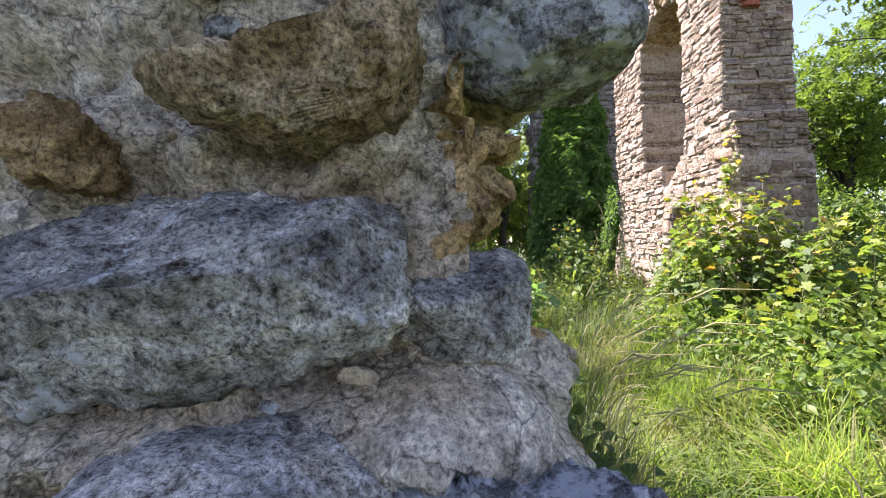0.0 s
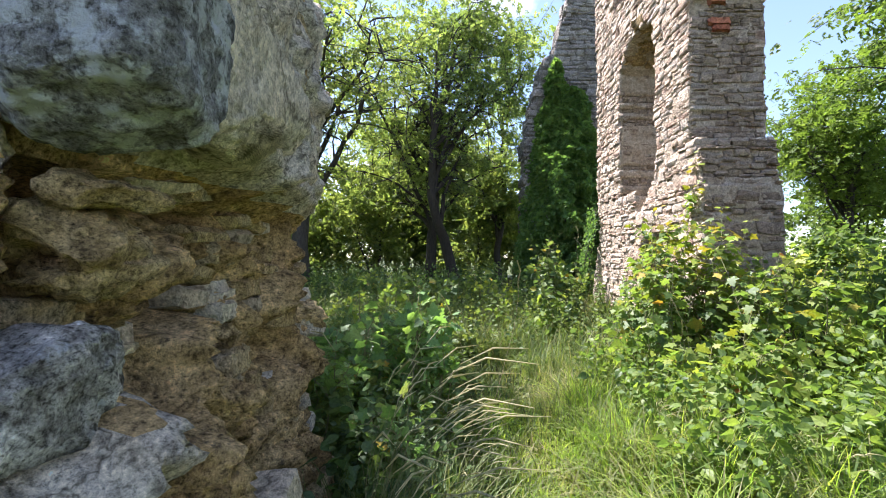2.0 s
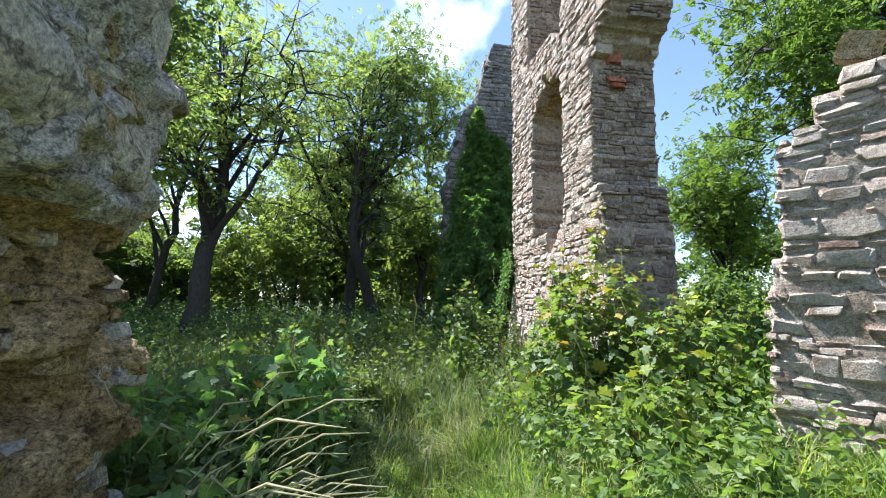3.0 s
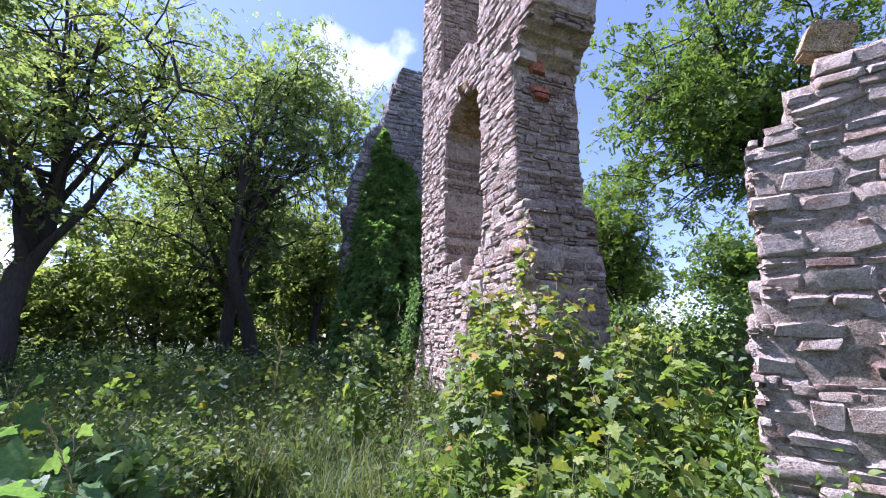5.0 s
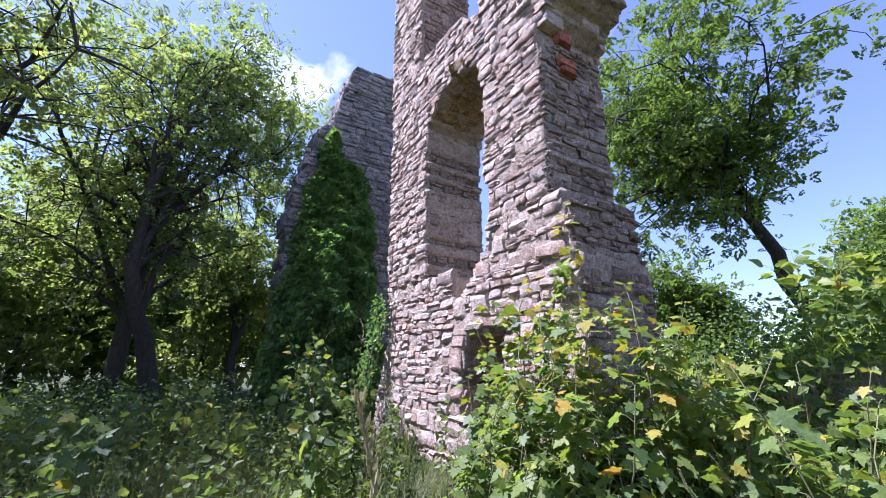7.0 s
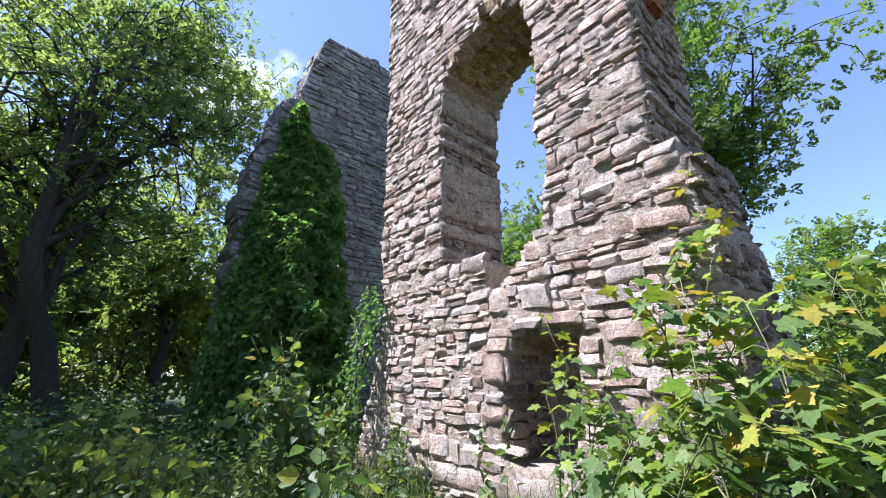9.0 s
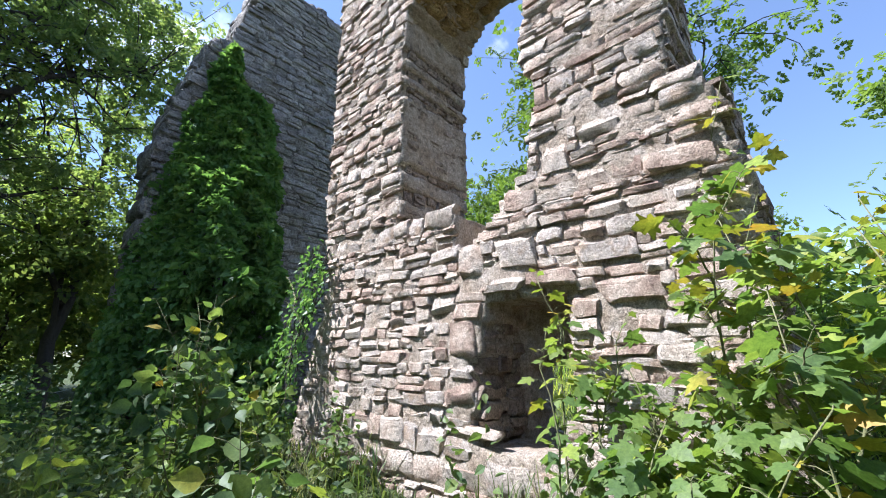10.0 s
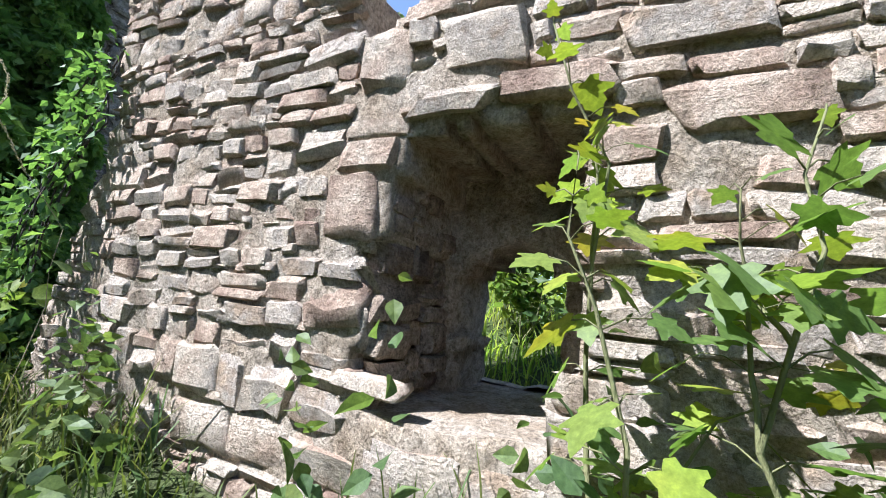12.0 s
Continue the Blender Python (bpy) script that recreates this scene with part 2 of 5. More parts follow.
def poly_mesh(name, verts, faces, smooth=False):
    me = bpy.data.meshes.new(name)
    me.from_pydata([tuple(v) for v in verts], [], faces)
    if smooth:
        me.polygons.foreach_set("use_smooth", [True] * len(me.polygons))
    me.update()
    return me


def part(name, data, material, parent=None, label=""):
    """Links a mesh or a bmesh as one object under its thing."""
    if isinstance(data, bmesh.types.BMesh):
        me = bpy.data.meshes.new(name)
        data.to_mesh(me)
        data.free()
        data = me
    if material and not data.materials:
        data.materials.append(material)
    ob = new(name, data)
    if parent:
        ob.parent = parent
    if label:
        tagged(ob, label)
    return ob


def thing(name, label, category, at=(0, 0, 0), group="", kind=""):
    e = new(name)
    e.location = at
    e.empty_display_size = 0.1
    return tagged(e, label, category, group, kind)


def smoothstep(a, b, x):
    t = np.clip((x - a) / (b - a), 0, 1)
    return t * t * (3 - 2 * t)


def ground_z(x, y):
    """Height of the ground: level along the way, debris heaped against the ruin, a bank behind it."""
    z = 0.05 * math.sin(x * 1.7 + 0.4) * math.cos(y * 1.3) + 0.03 * math.sin(x * 4.1 + y * 3.3)
    z += 0.62 * float(smoothstep(3.0, 4.0, x) * smoothstep(4.2, 6.0, y) * (1 - smoothstep(9.5, 11.5, y)))
    z += 0.45 * float(smoothstep(3.2, 5.0, x)) * float(1 - smoothstep(4.5, 6.5, y))
    z += 0.75 * math.exp(-((x - 6.9) / 1.3) ** 2 - ((y - 4.3) / 1.0) ** 2)
    z += 0.9 * float(smoothstep(5.5, 9.0, x)) * float(1 - smoothstep(14, 22, y))
    z += 0.25 * float(smoothstep(8.0, 16.0, y))
    return z


def ground_far(x, y):
    d = math.hypot(x - 1, y - 6)
    return ground_z(x, y) * (1 - float(smoothstep(25, 60, np.float64(d)))) + 2.0 * float(smoothstep(25, 120, np.float64(d)))


def tube(points, radii, sides=6):
    """Triangles of a tapered tube along points."""
    V, T = [], []
    n = len(points)
    for i, p in enumerate(points):
        a = points[max(i - 1, 0)]
        b = points[min(i + 1, n - 1)]
        d = (Vector(b) - Vector(a)).normalized()
        s = d.cross(Vector((0.31, 0.17, 0.93)))
        if s.length < 0.05:
            s = d.cross(Vector((1, 0, 0)))
        s.normalize()
        w = d.cross(s)
        for k in range(sides):
            c = 2 * math.pi * k / sides
            V.append(Vector(p) + radii[i] * (math.cos(c) * s + math.sin(c) * w))
    for i in range(n - 1):
        for k in range(sides):
            a, b = i * sides + k, i * sides + (k + 1) % sides
            T += [(a, b, b + sides), (a, b + sides, a + sides)]
    T += [((n - 1) * sides, (n - 1) * sides + k, (n - 1) * sides + k + 1) for k in range(1, sides - 1)]
    return V, T


class Pile:
    """Collects triangles for one mesh."""

    def __init__(self):
        self.v, self.t, self.n = [], [], 0

    def add(self, V, T):
        V = np.asarray([tuple(v) for v in V], np.float32) if not isinstance(V, np.ndarray) else V
        self.v.append(V)
        self.t.append(np.asarray(T, np.int32) + self.n)
        self.n += len(V)

    def mesh(self, name, smooth=False):
        return tri_mesh(name, np.concatenate(self.v), np.concatenate(self.t), smooth)


# leaf outlines in their own plane: (across, along, lift), and triangles
PLAIN_LEAF = (np.array([(0, 0, 0), (-0.36, 0.45, 0.1), (0, 1, -0.08), (0.36, 0.45, 0.1)]), np.array([(0, 2, 1), (0, 3, 2)]))
TOOTHED_LEAF = (np.array([(0, 0, 0), (-0.3, 0.22, 0.05), (-0.36, 0.45, 0.07), (-0.2, 0.75, 0.02), (0, 1.05, -0.12), (0.2, 0.75, 0.02), (0.36, 0.45, 0.07), (0.3, 0.22, 0.05), (0, 0.5, -0.03)]),
                np.array([(0, 8, 1), (1, 8, 2), (2, 8, 3), (3, 8, 4), (4, 8, 5), (5, 8, 6), (6, 8, 7), (7, 8, 0)]))


def leaf_spray():
    """A twig's end with seven leaves in a loose flat fan."""
    V, T = [], []
    for k, (x, y, a, s) in enumerate(((0, 0.62, 0, 0.4), (-0.06, 0.45, 55, 0.36), (0.06, 0.4, -55, 0.38), (-0.05, 0.22, 70, 0.36), (0.05, 0.18, -70, 0.34), (-0.1, 0.55, 28, 0.3), (0.1, 0.52, -28, 0.32))):
        ca, sa = math.cos(radians(a)), math.sin(radians(a))
        n0 = len(V)
        for px, py, pz in PLAIN_LEAF[0]:
            V.append((x + s * (px * ca * 1.15 - py * sa), y + s * (px * sa * 1.15 + py * ca), s * pz - 0.1 * y * y + 0.05 * ((k * 37) % 5 - 2) * 0.5))
        T += [(i + n0, j + n0, q + n0) for i, j, q in PLAIN_LEAF[1]]
    return np.array(V), np.array(T)


LEAF_SPRAY = leaf_spray()


def lobed_leaf():
    """Five-lobed maple leaf, about one across and one long."""
    rim = [(0.0, 0.0), (0.2, -0.1), (0.38, -0.02), (0.3, 0.14), (0.36, 0.2), (0.6, 0.36), (0.5, 0.46), (0.4, 0.44), (0.26, 0.48), (0.28, 0.66), (0.16, 0.74), (0.12, 0.84), (0.0, 1.0)]
    full = rim + [(-x, y) for x, y in rim[-2:0:-1]]
    V = [(x, y, -0.25 * (x * x) - 0.12 * (y - 0.3) ** 2 + 0.08 * abs(x)) for x, y in full] + [(0, 0.32, 0.0)]
    c = len(full)
    return np.array(V), np.array([(c, k, (k + 1) % c) for k in range(c)])


MAPLE_LEAF = lobed_leaf()


def leaf_cloud(pts, size, outline, rng, up=0.6, along=None, jitter=0.35):
    """Leaves at pts, mostly facing up, pointing any way or roughly along the given ways."""
    V0, T0 = outline
    n = len(pts)
    nor = rng.normal(size=(n, 3))
    nor /= np.linalg.norm(nor, axis=1)[:, None] + 1e-9
    nor = nor * (1 - up) + np.array([0, 0, up])
    nor /= np.linalg.norm(nor, axis=1)[:, None] + 1e-9
    d = rng.normal(size=(n, 3)) if along is None else np.asarray(along) + 0.35 * rng.normal(size=(n, 3))
    d -= nor * np.sum(d * nor, axis=1)[:, None]
    d /= np.linalg.norm(d, axis=1)[:, None] + 1e-9
    s = np.cross(d, nor)
    k = (np.asarray(size) * (1 + jitter * rng.uniform(-1, 1, n)))[:, None, None]
    V = pts[:, None, :] + k * (V0[None, :, 0:1] * s[:, None, :] + V0[None, :, 1:2] * d[:, None, :] + V0[None, :, 2:3] * nor[:, None, :])
    T = T0[None] + (np.arange(n) * len(V0))[:, None, None]
    return V.reshape(-1, 3).astype(np.float32), T.reshape(-1, 3)


def grass_blades(xy, height, rng, width=0.006, lean=0.5, base_z=None):
    """Curved three-segment blades rooted on the ground."""
    n = len(xy)
    z0 = np.array([ground_z(x, y) for x, y in xy]) if base_z is None else base_z
    a = rng.uniform(0, 2 * np.pi, n)
    out = np.stack([np.cos(a), np.sin(a), np.zeros(n)], 1)
    side = np.stack([-np.sin(a), np.cos(a), np.zeros(n)], 1)
    h = np.asarray(height) * rng.uniform(0.55, 1.15, n)
    ln = lean * rng.uniform(0.2, 1.3, n)
    root = np.stack([xy[:, 0], xy[:, 1], z0], 1)
    rows = []
    for f, w in ((0, 1.0), (0.4, 0.9), (0.75, 0.6)):
        c = root + out * (h * ln * f * f)[:, None] + np.array([0, 0, 1]) * (h * (f - 0.35 * ln * f * f))[:, None]
        rows += [c - side * width * w, c + side * width * w]
    rows.append(root + out * (h * ln)[:, None] + np.array([0, 0, 1]) * (h * (1 - 0.42 * ln))[:, None])
    V = np.stack(rows, 1)
    T0 = np.array([(0, 1, 3), (0, 3, 2), (2, 3, 5), (2, 5, 4), (4, 5, 6)])
    T = T0[None] + (np.arange(n) * 7)[:, None, None]
    return V.reshape(-1, 3).astype(np.float32), T.reshape(-1, 3)


def stuff(name, label, category, V, T, material):
    me = tri_mesh(name, V, T)
    me.materials.append(material)
    ob = new(name, me)
    return tagged(ob, label, category, kind="stuff")


# ---- ground ----
def build_ground():
    xs = np.unique(np.concatenate([np.linspace(-12, 20, 110), np.linspace(-400, 400, 41)]))
    ys = np.unique(np.concatenate([np.linspace(-8, 30, 120), np.linspace(-400, 400, 41)]))
    V = [(x, y, ground_far(x, y)) for y in ys for x in xs]
    w = len(xs)
    F = [(j * w + i, j * w + i + 1, (j + 1) * w + i + 1, (j + 1) * w + i) for j in range(len(ys) - 1) for i in range(w - 1)]
    me = poly_mesh("ground", V, F, True)
    me.materials.append(SOIL)
    tagged(new("ground", me), "dark leafy soil under tall grass and weeds", "ground", kind="structure")


build_ground()


# ---- masonry ----
def wall_matrix(origin, normal):
    """Wall space: u along, n out of the face, v up."""
    N = Vector(normal).normalized()
    U = N.cross(Vector((0, 0, 1))).normalized()
    return Matrix(((U.x, N.x, 0, origin[0]), (U.y, N.y, 0, origin[1]), (U.z, N.z, 1, origin[2]), (0, 0, 0, 1)))


def rough_block(name, m, u0, u1, v0, v1, cell, depth, inside, rough, seed, segments=8):
    """A solid wall body cut out of a grid by inside(u, v): ragged outline, openings right through, uneven faces."""
    nu, nv = int(round((u1 - u0) / cell)), int(round((v1 - v0) / cell))
    keep = [[inside(u0 + (i + 0.5) * cell, v0 + (j + 0.5) * cell) for i in range(nu)] for j in range(nv)]
    ids, V, F = {}, [], []

    def vid(i, j, k):
        key = (i, j, k)
        if key not in ids:
            p = Vector((u0 + i * cell, -depth * k / segments, v0 + j * cell))
            q = Vector((p.x * 2.1 + seed, p.y * 2.1, p.z * 2.1))
            off = noise.noise_vector(q * 2.2) * rough + noise.noise_vector(q * 6.5) * rough * 0.55
            ids[key] = len(V)
            V.append(m @ (p + off))
        return ids[key]

    def at(i, j):
        return 0 <= i < nu and 0 <= j < nv and keep[j][i]

    for j in range(nv):
        for i in range(nu):
            if not keep[j][i]:
                continue
            F.append((vid(i, j, 0), vid(i, j + 1, 0), vid(i + 1, j + 1, 0), vid(i + 1, j, 0)))
            F.append((vid(i, j, segments), vid(i + 1, j, segments), vid(i + 1, j + 1, segments), vid(i, j + 1, segments)))
            for di, dj, a, b in ((-1, 0, (i, j), (i, j + 1)), (1, 0, (i + 1, j + 1), (i + 1, j)), (0, -1, (i + 1, j), (i, j)), (0, 1, (i, j + 1), (i + 1, j + 1))):
                if not at(i + di, j + dj):
                    for k in range(segments):
                        F.append((vid(*a, k), vid(*a, k + 1), vid(*b, k + 1), vid(*b, k)))
    return poly_mesh(name, V, F, True)


def stone_mesh(rng, knobbly=0.075):
    """A unit rubble stone: broken face of 5 x 4 points, tilted, often split along its bed, with a corner knocked off; sides running back into the wall; u and v from -0.5 to 0.5, n from -2 to 0."""
    gu = [-0.5, -0.5 + rng.uniform(0.04, 0.14), rng.uniform(-0.2, 0.2), 0.5 - rng.uniform(0.04, 0.14), 0.5]
    split = rng.uniform(-0.1, 0.2)
    gv = [-0.5, split - 0.04, split + 0.04, 0.5] if rng.random() < 0.35 else [-0.5, -0.5 + rng.uniform(0.06, 0.2), 0.5 - rng.uniform(0.06, 0.2), 0.5]
    step = rng.uniform(0.15, 0.4) if gv[2] - gv[1] < 0.1 else 0.0
    V, F = [], []
    tilt_u, tilt_v = rng.uniform(-0.22, 0.22), rng.uniform(-0.25, 0.15)
    skew = rng.uniform(-0.16, 0.16)
    lost = rng.choice((0, 4, 15, 19, -1, -1))
    for j in range(4):
        for i in range(5):
            edge = (i in (0, 4)) + (j in (0, 3))
            n = -(0.0, 0.32, 0.8)[edge] + rng.uniform(-0.13, 0.13) + (gu[i] * tilt_u + gv[j] * tilt_v) - step * (j >= 2)
            k = 1.0 + 0.5 * (edge == 2)
            u, v = gu[i] + skew * gv[j] + rng.uniform(-knobbly, knobbly) * k, gv[j] + rng.uniform(-knobbly, knobbly) * 1.3 * k
            if j * 5 + i == lost:
                u, v, n = u * 0.72, v * 0.75, n - 0.3
            V.append((u, n, v))
    for j in range(3):
        for i in range(4):
            a = j * 5 + i
            F.append((a, a + 5, a + 6, a + 1))
    rim = [0, 1, 2, 3, 4, 9, 14, 19, 18, 17, 16, 15, 10, 5]
    base = len(V)
    for r in rim:
        V.append((V[r][0] * 0.95, -2.4, V[r][2] * 0.95))
    for k in range(14):
        F.append((rim[k], rim[(k + 1) % 14], base + (k + 1) % 14, base + k))
    return V, F


def worn(me, angle=52.0):
    """Rounded where faces meet gently, crisp where they break sharply."""
    me.set_sharp_from_angle(angle=radians(angle))
    return me


lib_rng = random.Random(5)
STONE_SHAPES = [stone_mesh(lib_rng) for _ in range(40)]
STONE_DATA = []
for sv, sf in STONE_SHAPES:
    me_ = worn(poly_mesh("stone", sv, sf, True))
    me_.materials.append(SANDSTONE)
    STONE_DATA.append(me_)


def lay_rows(rng, v0, v1, spans, h_lo, h_hi, w_lo, w_hi, joint=0.006, wander=0.06):
    """Stones of rough courses: (u, v, width, height) laid into the spans(v) of the face."""
    out, v = [], v0
    while v < v1:
        h = rng.uniform(h_lo, h_hi)
        odd = rng.random()
        if odd < 0.24:
            h *= 1.45
        elif odd > 0.8:
            h *= 0.62
        for a, b in spans(v + h / 2):
            u = a
            while u < b - 0.05:
                w = rng.uniform(w_lo, w_hi) * (0.75 + 0.5 * h / h_hi)
                if b - u - w < w_lo * 0.7:
                    w = b - u
                w = min(w, b - u)
                if rng.random() < 0.2:
                    out.append((u + rng.uniform(-0.02, 0.02), v + rng.uniform(-0.01, 0.02), rng.uniform(0.04, 0.1), rng.uniform(0.025, 0.045)))
                dv = wander * noise.noise(Vector((u * 1.3, v * 0.7, 3.1))) + rng.uniform(-0.012, 0.012)
                r = rng.random()
                if r < 0.16 and h > h_lo * 1.35:
                    f = rng.uniform(0.35, 0.65)
                    out.append((u + w / 2, v + dv + h * f / 2, w - joint, h * f - joint))
                    out.append((u + w / 2, v + dv + h * (1 + f) / 2, w - joint, h * (1 - f) - joint))
                elif r < 0.975:
                    k = rng.uniform(0.9, 1.06)
                    out.append((u + w / 2, v + dv + h / 2, w * rng.uniform(0.92, 1.02) - joint, h * k - joint))
                u += w
        v += h
    return out


def stone_matrix(m, rng, u, v, w, h, proud):
    t = Matrix.Rotation(radians(rng.uniform(-4, 4)), 4, "Y") @ Matrix.Rotation(radians(rng.uniform(-2, 2)), 4, "Z") @ Matrix.Rotation(radians(rng.uniform(-2, 2)), 4, "X")
    depth = min(0.06, 0.22 * min(w, h) + 0.018)
    return m @ Matrix.Translation((u, proud, v)) @ t @ Matrix.Diagonal((w, depth, h, 1))


LATER_STONES = []                 # single stones, linked last of all


def masonry(parent, m, rng, stones, single, proud=(0.008, 0.03), far_mat=None, name="stone"):
    """Stones for which single(u, v) holds become parts of their own; the rest is joined."""
    pv, pf = [], []
    for u, v, w, h in stones:
        k = rng.randrange(len(STONE_SHAPES))
        x = stone_matrix(m, rng, u, v, w, h, rng.uniform(*proud))
        if single(u, v):
            LATER_STONES.append((name, k, x, parent))
        else:
            b = len(pv)
            pv += [x @ Vector(q) for q in STONE_SHAPES[k][0]]
            pf += [tuple(i + b for i in f) for f in STONE_SHAPES[k][1]]
    if pv:
        me = worn(poly_mesh("stonework", pv, pf, True))
        me.materials.append(far_mat or SANDSTONE_FAR)
        o = part("stonework", me, None, parent)
        tagged(o, kind="stuff")


def spans_of(inside, u0, u1, step=0.025):
    """The stretches of a face at height v that are solid."""
    def f(v):
        out, start, u = [], None, u0
        while u <= u1 + 1e-6:
            ok = u < u1 and inside(u, v)
            if ok and start is None:
                start = u
            if not ok and start is not None:
                if u - start > 0.06:
                    out.append((start, u))
                start = None
            u += step
        return out
    return f


def wob(a, b=0.0, k=1.0):
    return noise.noise(Vector((a * k, b * k, 7.7)))


# the ruined wall with the tall window; u is y, v is z
WX = 4.03


def ruin_inside(y, z):
    r = 0.06 * wob(z * 4.0, 1.0) + 0.04 * wob(z * 11.0, 2.0)
    left = 9.5 + 0.1 * float(smoothstep(5.0, 8.0, z)) - 0.28 * float(smoothstep(3.4, 1.4, z)) + r * 0.7
    if z > 3.25:
        right = 5.9 - 0.5 * float(smoothstep(5.1, 5.9, z)) + r * 0.5
    else:
        right = 5.74 - 0.14 * float(smoothstep(3.1, 2.4, z)) + r
    if not right < y < left:
        return False
    if z > 9.1 + 0.5 * wob(y * 2.0, 5.0):
        return False
    # tall window, a broken arch over it, stepped sill
    wl_, wr_ = 8.27 + 0.035 * wob(z * 6, 4.0), 6.87 + 0.09 * wob(z * 3.1, 9.0) - 0.1 * float(smoothstep(0.35, 0.0, abs(z - 3.5)))
    if wr_ < y < wl_:
        sill = 2.74 if y > 7.6 else 2.46 + 0.42 * float(smoothstep(7.45, 6.9, y))
        t = (y - wr_) / (wl_ - wr_)
        head = 5.05 + 0.62 * math.sin(math.pi * min(1.0, 0.14 + 0.86 * t)) ** 0.6 + 0.05 * wob(y * 7)
        if sill < z < head:
            return False
    # upper window
    if z > 6.55 + 0.08 * wob(y * 5) - 0.3 * float(smoothstep(7.4, 6.9, y)) and 6.9 - 0.5 * max(0.0, z - 6.6) * 0.5 < y < 8.5:
        return False
    # low opening near the foot
    nl = 7.33 + 0.1 * float(smoothstep(1.75, 1.5, z)) + 0.04 * wob(z * 8, 3.0)
    nr = 6.64 + 0.1 * float(smoothstep(1.4, 1.0, z)) + 0.04 * wob(z * 7, 6.0)
    if nr < y < nl and 0.98 < z < 2.03 - 0.05 * abs(wob(y * 6)):
        return False
    return True


KEY_STONES = [      # y from, y to, z from, z to, how far it stands out
    (6.95, 7.28, 2.05, 2.145, 0.1), (6.58, 6.94, 2.05, 2.16, 0.1), (7.31, 7.54, 2.2, 2.44, 0.06), (6.84, 7.2, 2.21, 2.42, 0.07), (7.4, 7.64, 1.6, 1.88, 0.05),
    (7.4, 7.7, 1.27, 1.46, 0.06), (6.33, 6.63, 1.34, 1.53, 0.06), (6.28, 6.73, 0.97, 1.13, 0.08), (7.2, 7.5, 1.05, 1.13, 0.07), (7.58, 7.85, 1.93, 2.08, 0.05),
    (6.2, 6.55, 2.16, 2.3, 0.06), (6.1, 6.45, 1.9, 2.05, 0.06), (6.56, 6.78, 2.86, 3.1, 0.05), (6.2, 6.5, 3.0, 3.2, 0.05), (5.75, 6.1, 2.62, 2.76, 0.08)]


def free_of_keys(y, z):
    return ruin_inside(y, z) and not any(a < y < b and c - 0.03 < z < d + 0.03 for a, b, c, d, _ in KEY_STONES)


